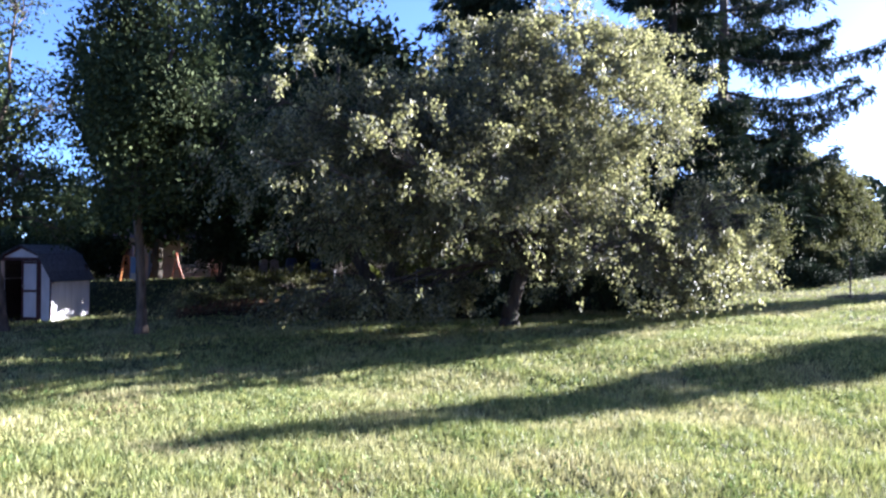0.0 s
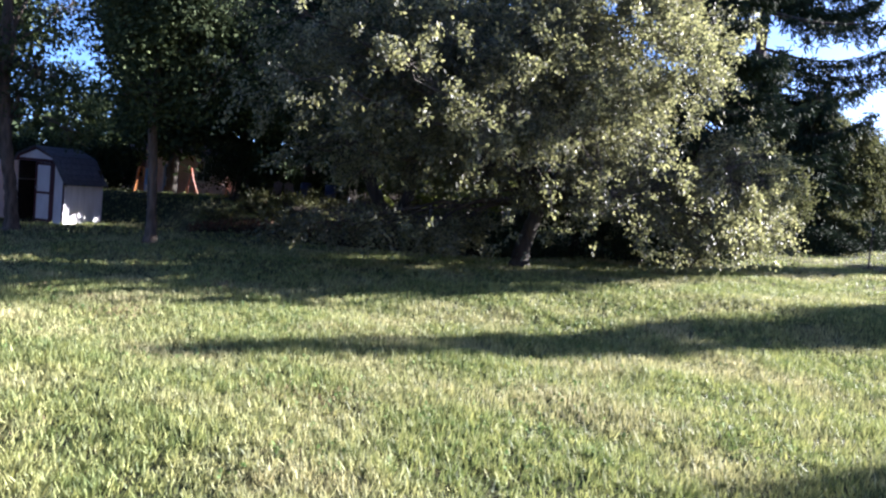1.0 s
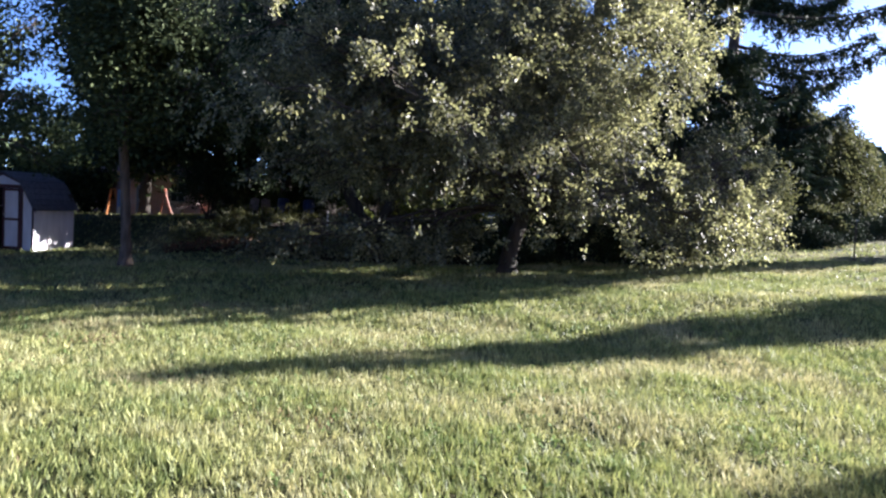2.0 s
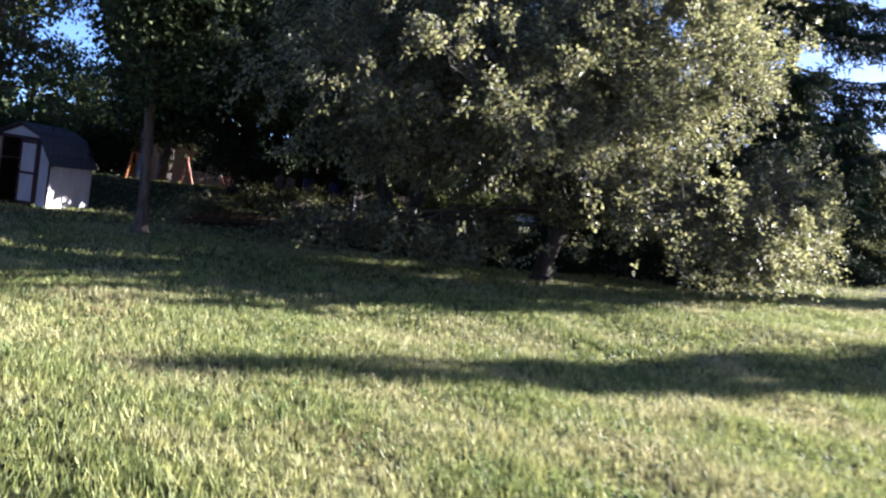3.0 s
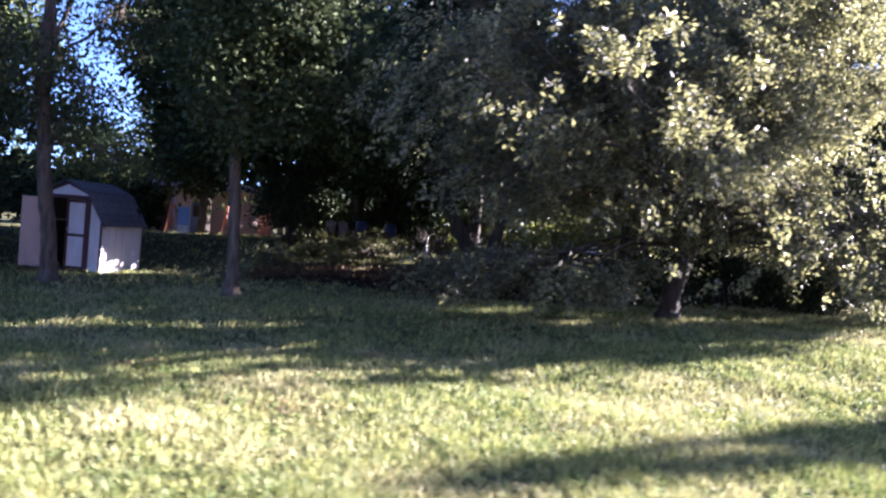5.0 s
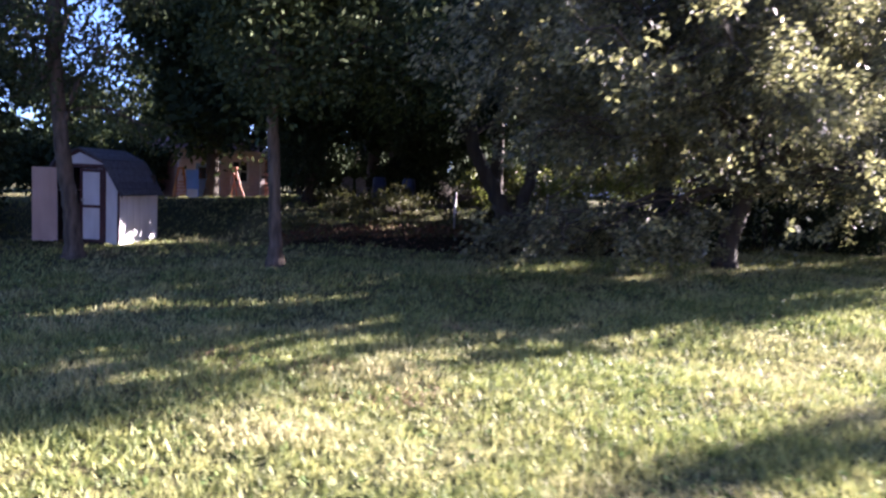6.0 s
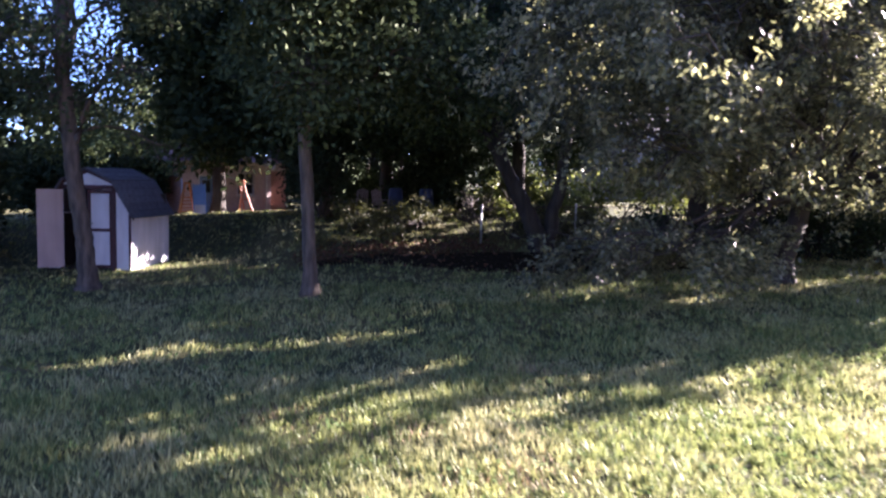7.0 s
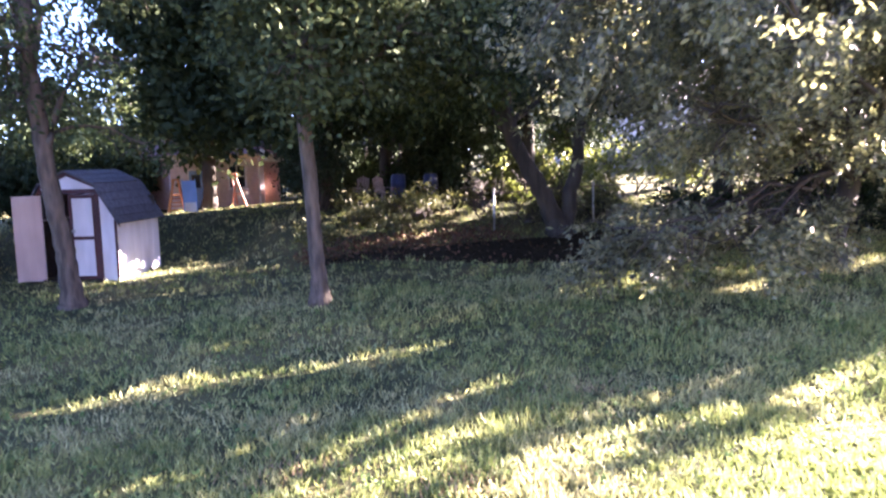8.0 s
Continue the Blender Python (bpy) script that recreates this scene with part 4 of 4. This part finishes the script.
# ---- garden shed ----
def garden_shed(at, turn):
    ob = thing("garden_shed", at, "small pale barn-roofed garden shed with maroon trim", "shed", turn=turn)
    W, D = 1.70, 1.55
    h = W / 2
    prof = [(-h, 0.06), (h, 0.06), (h, 1.12), (0.48, 1.74), (0, 1.97), (-0.48, 1.74), (-h, 1.12)]
    # front wall round the double door's opening (0.03 thick)
    bm = prism([(-h, 0.06), (-0.52, 0.06), (-0.52, 1.62), (0.50, 1.62), (0.50, 0.06), (h, 0.06), (h, 1.12), (0.48, 1.74), (0, 1.97), (-0.48, 1.74), (-h, 1.12)], -0.03, 0.0)
    part("front_wall", bm, SIDING, ob)
    part("back_wall", prism(prof, D - 0.03, D), SIDING, ob)
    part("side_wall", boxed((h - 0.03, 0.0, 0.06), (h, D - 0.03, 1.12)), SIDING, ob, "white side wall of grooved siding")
    part("side_wall", boxed((-h, 0.0, 0.06), (-h + 0.03, D - 0.03, 1.12)), SIDING, ob)
    # dark panels inside the walls put the opening's shade into colour
    part("shade_panel", boxed((-h + 0.032, D - 0.05, 0.062), (h - 0.032, D - 0.034, 1.5), 0.0), DARK_INSIDE, ob, "dark panels, the shade inside the shed put into their colour")
    for x in (-h + 0.034, h - 0.048):
        part("shade_panel", boxed((x, 0.004, 0.062), (x + 0.014, D - 0.055, 1.1), 0.0), DARK_INSIDE, ob)
    part("floor", boxed((-h, 0, 0.0), (h, D, 0.06)), DARK_INSIDE, ob)
    for k in range(5):
        x = h + 0.002
        y = 0.26 + k * 0.26
        part("groove_batten", boxed((x, y, 0.08), (x + 0.006, y + 0.02, 1.10), 0.002), SIDING, ob)
    # roof: four sloping panels with an overhang, each with courses of shingles
    slopes = [((0.0, 1.985), (0.50, 1.75)), ((0.50, 1.75), (h + 0.07, 1.06))]
    for sx in (1, -1):
        for (x0, z0), (x1, z1) in slopes:
            dx, dz = x1 - x0, z1 - z0
            ln = math.hypot(dx, dz)
            nxx, nz = -dz / ln * 0.025, dx / ln * 0.025
            o = [(sx * x0, z0), (sx * x1, z1), (sx * (x1 + nxx), z1 + nz), (sx * (x0 + nxx), z0 + nz)]
            panel = part("roof_panel", prism(o, -0.12, D + 0.08), SHINGLE, ob)
            courses = max(2, int(ln / 0.16))
            for c in range(courses):
                a, b = c / courses, (c + 1.12) / courses
                q = [(x0 + dx * a + nxx * 1.05, z0 + dz * a + nz * 1.05), (x0 + dx * min(b, 1.01) + nxx * 1.2, z0 + dz * min(b, 1.01) + nz * 1.2),
                     (x0 + dx * min(b, 1.01) + nxx * 1.6, z0 + dz * min(b, 1.01) + nz * 1.6), (x0 + dx * a + nxx * 1.2, z0 + dz * a + nz * 1.2)]
                part("shingle_course", prism([(sx * x, z) for x, z in q], -0.125, D + 0.085), SHINGLE, panel)
    # rake trim along the front gable
    for sx in (1, -1):
        for (x0, z0), (x1, z1) in slopes:
            part("rake_trim", prism([(sx * x0, z0 - 0.075), (sx * x1, z1 - 0.05), (sx * x1, z1 - 0.002), (sx * x0, z0 - 0.002)], -0.055, -0.032), TRIM, ob)
    for sx in (1, -1):
        part("corner_trim", boxed((sx * h - 0.035, -0.052, 0.05), (sx * h + 0.014, -0.032, 1.13)), TRIM, ob)
    # door surround
    part("door_head", boxed((-0.58, -0.05, 1.60), (0.56, -0.032, 1.68)), TRIM, ob)
    for x in (-0.58, 0.49):
        part("door_post", boxed((x, -0.05, 0.04), (x + 0.075, -0.032, 1.60)), TRIM, ob)
    # closed leaf
    leaf = part("door", boxed((-0.005, -0.028, 0.09), (0.485, -0.002, 1.585)), SIDING, ob, "closed pale door leaf with maroon rails")
    for z in (0.09, 0.79, 1.52):
        part("rail", boxed((0.055, -0.047, z), (0.43, -0.030, z + 0.06)), TRIM, leaf)
    for x in (-0.005, 0.43):
        part("stile", boxed((x, -0.048, 0.09), (x + 0.06, -0.030, 1.585)), TRIM, leaf)
    # open leaf, folded back against the front
    opened = part("door", boxed((0.0, -0.025, 0.09), (0.46, 0.0, 1.585)), PINK_SIDING, ob, "open pinkish door leaf swung outwards")
    opened.matrix_local = pose(-0.50, -0.055, 0, 0, 0, 221)
    part("hinge", boxed((0.0, -0.034, 0.35), (0.16, -0.027, 0.39), 0.002), STEEL, opened)
    part("hinge", boxed((0.0, -0.034, 1.28), (0.16, -0.027, 1.32), 0.002), STEEL, opened)
    part("latch", boxed((0.03, -0.062, 0.92), (0.10, -0.049, 0.97), 0.003), STEEL, leaf)
    return ob


a = radians(-28)
sx, sy = -2.15 - 0.85 * math.cos(a), 22.0 - 0.85 * math.sin(a)
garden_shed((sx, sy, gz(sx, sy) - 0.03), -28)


# ---- wire fence at the back ----
def wire_fence():
    ob = thing("wire_fence", (5.1, 21.9, gz(5.1, 21.9)), "old chain-link fence with steel posts", "fence")
    step = 2.4
    for k in range(0, 4):
        x = k * step
        z = gz(5.1 + x, 21.9) - gz(5.1, 21.9)
        bm = bmesh.new()
        bmesh.ops.create_cone(bm, cap_ends=True, segments=10, radius1=0.024, radius2=0.024, depth=1.0, matrix=Matrix.Translation((x, 0, z + 0.35)))
        bmesh.ops.create_uvsphere(bm, u_segments=10, v_segments=5, radius=0.036, matrix=Matrix.Translation((x, 0, z + 0.85)))
        part("post", bm, STEEL, ob, smooth=True)
    n = 24
    xs = np.linspace(0, 3 * step, n)
    line = np.stack([xs, np.zeros(n), [gz(5.1 + x, 21.9) - gz(5.1, 21.9) + 0.80 for x in xs]], 1)
    v, f = tubes([(line, np.full(n, 0.012))], 8)
    child("top_rail", mesh_of("top_rail", v, f, DARK_STEEL, True), ob, "dark top rail")
    paths = []
    for x in np.arange(0, 3 * step, 0.09):
        for s in (1, -1):
            x2 = x + s * 0.75
            if 0 <= x2 <= 3 * step:
                za, zb = gz(5.1 + x, 21.9), gz(5.1 + x2, 21.9)
                o = gz(5.1, 21.9)
                paths.append((np.array([[x, 0.02 * s, za - o + 0.04], [x2, 0.02 * s, zb - o + 0.79]]), np.array([0.0022, 0.0022])))
    v, f = tubes(paths, 3)
    tagged(child("wire_mesh", mesh_of("wire_mesh", v, f, DARK_STEEL), ob), kind="stuff")
    return ob


wire_fence()


def steel_post(x, y, h):
    ob = thing("fence_post", (x, y, gz(x, y) - 0.02), "thin dark steel post standing in the grass", "post")
    bm = bmesh.new()
    bmesh.ops.create_cone(bm, cap_ends=True, segments=8, radius1=0.022, radius2=0.02, depth=h, matrix=Matrix.Translation((0, 0, h / 2)))
    part("shaft", bm, DARK_BARK, ob)
    part("cap", boxed((-0.028, -0.028, h - 0.01), (0.028, 0.028, h + 0.03)), STEEL, ob)


steel_post(18.8, 17.4, 1.1)


# ---- brown bank of fallen leaves along the fence ----
rs = np.random.default_rng(9)
n = 1900
lx = rs.uniform(0.9, 5.4, n)
ly = 21.55 + rs.normal(size=n) * 0.3 + 0.06 * (lx - 3)
bx = rs.uniform(1.6, 9.0, 260)
by = shade_edge(bx) - 0.15 + (21.3 - shade_edge(bx)) * rs.uniform(0, 1, 260) ** 0.8
lx, ly = np.concatenate([lx, bx]), np.concatenate([ly, by])
pos = np.stack([lx, ly, ground_z(lx, ly) + rs.uniform(0.03, 0.06, len(lx))], 1)
v, f = leaf_faces(pos, 0.085, 0.05, rs, None)
tagged(new("fallen_leaves", mesh_of("fallen_leaves", v, f, LITTER)), "dry brown fallen leaves along the fence", "leaves", kind="stuff")


# ---- neighbour's house ----
def neighbour_house(at):
    ob = thing("house", at, "under-scale single-storey brick house with cream fascia and white window", "house")
    L, R, D, H = -4.6, 0.0, 7.0, 2.3
    part("front_wall", front_wall(L, R, H), SHADED_BRICK, ob, "pinkish shaded front wall")
    part("side_wall", boxed((R - 0.2, 0.2, 0), (R, D, H)), BRICK, ob, "orange brick side wall in full sun")
    part("side_wall", boxed((L, 0.2, 0), (L + 0.2, D, H)), BRICK, ob)
    part("back_wall", boxed((L + 0.2, D - 0.2, 0), (R - 0.2, D, H)), BRICK, ob)
    part("fascia", boxed((L - 0.35, -0.42, H - 0.05), (R + 0.35, -0.36, H + 0.17)), FASCIA, ob, "cream eaves board")
    part("soffit", boxed((L - 0.35, -0.36, H), (R + 0.35, D + 0.3, H + 0.03)), FASCIA, ob)
    bm = bmesh.new()
    v = [bm.verts.new(p) for p in ((L - 0.4, -0.45, H + 0.16), (R + 0.4, -0.45, H + 0.16), (R + 0.4, D + 0.4, H + 0.16), (L - 0.4, D + 0.4, H + 0.16), (L + 1.8, D / 2, H + 1.35), (R - 1.8, D / 2, H + 1.35))]
    for q in ((0, 1, 5, 4), (1, 2, 5), (2, 3, 4, 5), (3, 0, 4), (3, 2, 1, 0)):
        bm.faces.new([v[k] for k in q])
    part("roof", bm, ROOF, ob, "reddish hipped roof")
    win = part("window", boxed((-1.80, 0.08, 0.87), (-0.97, 0.10, 1.93), 0.0), PANE, ob, "white sash window with dark panes")
    for lo, hi in (((-1.86, -0.03, 0.83), (-1.79, 0.08, 1.97)), ((-0.98, -0.03, 0.83), (-0.91, 0.08, 1.97)), ((-1.79, -0.03, 1.90), (-0.98, 0.08, 1.97)),
                   ((-1.79, -0.03, 0.83), (-0.98, 0.08, 0.90)), ((-1.79, -0.01, 1.38), (-0.98, 0.075, 1.43)), ((-1.41, 0.0, 0.90), (-1.37, 0.07, 1.38)), ((-1.41, 0.0, 1.43), (-1.37, 0.07, 1.90))):
        part("frame", boxed(lo, hi), WHITE, win)
    part("sill", boxed((-1.92, -0.10, 0.77), (-0.85, 0.05, 0.825)), WHITE, win)
    door = part("door", boxed((-3.74, 0.06, 0.02), (-3.06, 0.10, 1.74)), BLUE, ob, "pale blue door in a white frame")
    for lo, hi in (((-3.82, -0.02, 0), (-3.745, 0.12, 1.80)), ((-3.055, -0.02, 0), (-2.98, 0.12, 1.80)), ((-3.745, -0.02, 1.745), (-3.055, 0.12, 1.82))):
        part("frame", boxed(lo, hi), WHITE, door)
    part("pane", boxed((-3.6, 0.05, 0.95), (-3.2, 0.057, 1.55), 0.0), PANE, door)
    bm = bmesh.new()
    bmesh.ops.create_cone(bm, cap_ends=True, segments=16, radius1=0.30, radius2=0.10, depth=0.08, matrix=pose(-0.25, -0.62, H + 0.12, 70, 0, 25))
    dish = part("satellite_dish", bm, WHITE, ob, "white satellite dish on the eaves")
    beam(dish, "bracket", (-0.25, -0.38, H + 0.1), (-0.25, -0.58, H + 0.12), 0.025, STEEL)
    part("wing_wall", boxed((0.0, 0.5, 0), (1.1, 0.7, H - 0.25)), BRICK, ob, "orange brick wall of the set-back wing")
    part("wing_end", boxed((0.9, 0.7, 0), (1.1, D, H - 0.25)), BRICK, ob)
    part("wing_fascia", boxed((0.0, 0.22, H - 0.25), (1.3, 0.28, H - 0.06)), FASCIA, ob, "cream eaves board of the wing")
    part("wing_roof", prism([(0.0, H - 0.06), (1.35, H - 0.06), (1.35, H - 0.02), (0.0, H + 0.5)], 0.2, D), ROOF, ob)
    part("downpipe", boxed((-0.30, -0.07, 0), (-0.22, -0.002, H)), WHITE, ob)
    return ob


def front_wall(L, R, H):
    """The front wall with a window's and a door's opening through it."""
    bm = bmesh.new()
    for lo, hi in (((L, 0, 0), (-3.75, 0.2, H)), ((-3.75, 0, 1.75), (-3.05, 0.2, H)), ((-3.05, 0, 0), (-1.82, 0.2, H)),
                   ((-1.82, 0, 0), (-0.95, 0.2, 0.85)), ((-1.82, 0, 1.95), (-0.95, 0.2, H)), ((-0.95, 0, 0), (R, 0.2, H))):
        box(bm, lo, hi)
    bmesh.ops.remove_doubles(bm, verts=bm.verts, dist=0.001)
    return bm


# shrunk and placed to fit the camera's view, turned to catch sun
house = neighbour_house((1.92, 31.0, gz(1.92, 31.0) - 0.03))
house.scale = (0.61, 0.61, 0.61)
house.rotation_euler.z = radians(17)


# ---- play things before the house ----
def swing_set(at):
    ob = thing("swing_set", at, "small orange wooden climbing tower with a blue slide before the house", "playset")
    for x in (-0.13, 0.13):
        for y in (-0.14, 0.14):
            beam(ob, "post", (x * 1.5, y * 1.5, 0), (x * 0.45, y * 0.45, 0.80), 0.022, CEDAR)
    part("deck", boxed((-0.13, -0.14, 0.42), (0.13, 0.14, 0.45)), CEDAR, ob)
    for k in range(4):
        part("rung", boxed((-0.16 + 0.012 * k, -0.19 + 0.016 * k, 0.07 + 0.09 * k), (0.16 - 0.012 * k, -0.165 + 0.016 * k, 0.095 + 0.09 * k), 0.003), CEDAR, ob)
    part("ridge", boxed((-0.08, -0.1, 0.79), (0.08, 0.1, 0.83)), CEDAR, ob)
    bm = bmesh.new()
    box(bm, (-0.14, -0.012, 0), (0.14, 0.012, 0.80))
    box(bm, (-0.165, -0.05, 0), (-0.14, 0.03, 0.82))
    box(bm, (0.14, -0.05, 0), (0.165, 0.03, 0.82))
    bm.transform(pose(0.30, -0.28, 0.02, -20, 0, 0))
    slide = part("slide", bm, BLUE, ob, "steep blue plastic slide")
    bm = boxed((-0.14, -0.018, 0.0), (0.14, -0.013, 0.24), 0.0)
    bm.transform(pose(0.30, -0.28, 0.02, -20, 0, 0))
    part("run_out", bm, WHITE, slide, "white foot of the slide")
    return ob


def a_frame(at):
    ob = thing("swing", at, "red wooden swing frame with slanted legs", "playset")
    beam(ob, "leg", (-0.28, 0, 0), (0, 0, 1.55), 0.045, PINKWOOD)
    beam(ob, "leg", (0.38, 0, 0), (-0.12, 0, 1.55), 0.045, PINKWOOD)
    beam(ob, "leg", (0.2, 1.8, 0), (-0.06, 1.8, 1.55), 0.045, PINKWOOD)
    beam(ob, "crossbar", (-0.06, -0.15, 1.52), (-0.06, 1.95, 1.52), 0.045, PINKWOOD)
    beam(ob, "brace", (-0.17, 0, 0.6), (0.19, 0, 0.6), 0.03, PINKWOOD)
    return ob


# play things are sized and placed to fit the camera's view
swing_set((-0.80, 27.5, gz(-0.80, 27.5)))
a_frame((0.76, 28.2, gz(0.76, 28.2))).scale = (0.55, 0.55, 0.55)
back_tree(0.1, 28.6, 8, 2.5, 140, 1000, MID_LEAF, 1.7, "garden tree with a sunlit trunk before the house", shift=-0.5)


def garden_chair(at, turn):
    """A slatted garden armchair."""
    ob = thing("garden_chair", at, "pale grey slatted garden armchair standing beyond the fence", "chair", turn=turn)
    part("seat", boxed((-0.27, -0.25, 0.36), (0.27, 0.25, 0.40)), CHAIR_GREY, ob)
    for x in (-0.27, 0.22):
        part("leg", boxed((x, -0.27, 0), (x + 0.05, -0.21, 0.58)), CHAIR_GREY, ob)
        part("leg", boxed((x, 0.20, 0), (x + 0.05, 0.26, 0.58)), CHAIR_GREY, ob)
        part("armrest", boxed((x - 0.03, -0.30, 0.58), (x + 0.08, 0.30, 0.61)), CHAIR_GREY, ob)
    for k in range(5):
        bm = boxed((-0.045, -0.012, 0), (0.045, 0.012, 0.72 - 0.05 * abs(k - 2)))
        bm.transform(pose(-0.22 + 0.11 * k, 0.24, 0.38, -12, 0, 0))
        part("back_slat", bm, CHAIR_GREY, ob)
    return ob


def blue_barrel(at):
    """A ribbed plastic rain barrel with a lid."""
    ob = thing("rain_barrel", at, "blue plastic rain barrel standing beyond the fence", "barrel")
    prof = [(0.27, 0), (0.30, 0.04), (0.31, 0.32), (0.33, 0.34), (0.31, 0.37), (0.31, 0.66), (0.33, 0.68), (0.31, 0.71), (0.29, 0.98), (0.25, 1.02)]
    n = 20
    vv = [(r * math.cos(2 * math.pi * k / n), r * math.sin(2 * math.pi * k / n), z) for r, z in prof for k in range(n)]
    ff = [(j * n + k, j * n + (k + 1) % n, (j + 1) * n + (k + 1) % n, (j + 1) * n + k) for j in range(len(prof) - 1) for k in range(n)]
    child("body", mesh_of("body", np.array(vv), ff, NAVY, True), ob)
    bm = bmesh.new()
    bmesh.ops.create_cone(bm, cap_ends=True, segments=20, radius1=0.27, radius2=0.25, depth=0.05, matrix=pose(0, 0, 1.04))
    part("lid", bm, NAVY, ob)
    return ob


# chairs and barrels are shrunk and placed to fit the camera's view
for x, y, turn in ((3.85, 25.5, 20), (3.35, 25.7, -35)):
    garden_chair((x, y, gz(x, y)), turn).scale = (0.58, 0.58, 0.58)
for x, y in ((5.1, 25.5), (4.35, 25.8)):
    blue_barrel((x, y, gz(x, y))).scale = (0.6, 0.6, 0.6)


# ---- pale house far behind the trees ----
def pale_house(at):
    ob = thing("house", at, "pale grey house glimpsed through the trees", "house")
    W, D, H = 12.0, 8.0, 3.4
    for name, lo, hi in (("front_wall", (0, 0, 0), (W, 0.2, H)), ("back_wall", (0, D - 0.2, 0), (W, D, H)), ("side_wall", (0, 0.2, 0), (0.2, D - 0.2, H)), ("side_wall", (W - 0.2, 0.2, 0), (W, D - 0.2, H))):
        part(name, boxed(lo, hi), PALE, ob)
    bm = bmesh.new()
    v = [bm.verts.new(p) for p in ((-0.4, -0.4, H), (W + 0.4, -0.4, H), (W + 0.4, D + 0.4, H), (-0.4, D + 0.4, H), (-0.4, D / 2, H + 2.2), (W + 0.4, D / 2, H + 2.2))]
    for q in ((0, 1, 5, 4), (1, 2, 5), (2, 3, 4, 5), (3, 0, 4), (3, 2, 1, 0)):
        bm.faces.new([v[k] for k in q])
    part("roof", bm, SHINGLE, ob, "grey gabled roof")
    return ob


pale_house((19.0, 40.0, gz(24, 40) - 0.1))


# ---- unseen house added behind the camera to block sky light ----
def unseen_house():
    ob = thing("house", (2.0, -7.0, gz(2, -7) - 0.05), "plain unseen house added behind the camera to block sky light", "house")
    part("back_wall", boxed((-11, -0.3, 0), (11, 0, 5.6)), BRICK, ob)
    part("side_wall", boxed((-11, -8, 0), (-10.7, -0.3, 5.6)), BRICK, ob)
    part("side_wall", boxed((10.7, -8, 0), (11, -0.3, 5.6)), BRICK, ob)
    part("front_wall", boxed((-11, -8.3, 0), (11, -8, 5.6)), BRICK, ob)
    bm = bmesh.new()
    v = [bm.verts.new(p) for p in ((-11.4, 0.5, 5.6), (11.4, 0.5, 5.6), (11.4, -8.8, 5.6), (-11.4, -8.8, 5.6), (-11.4, -4.1, 7.8), (11.4, -4.1, 7.8))]
    for q in ((0, 1, 5, 4), (1, 2, 5), (2, 3, 4, 5), (3, 0, 4), (3, 2, 1, 0)):
        bm.faces.new([v[k] for k in q])
    bmesh.ops.recalc_face_normals(bm, faces=bm.faces)
    part("roof", bm, SHINGLE, ob, "grey gabled roof")


unseen_house()
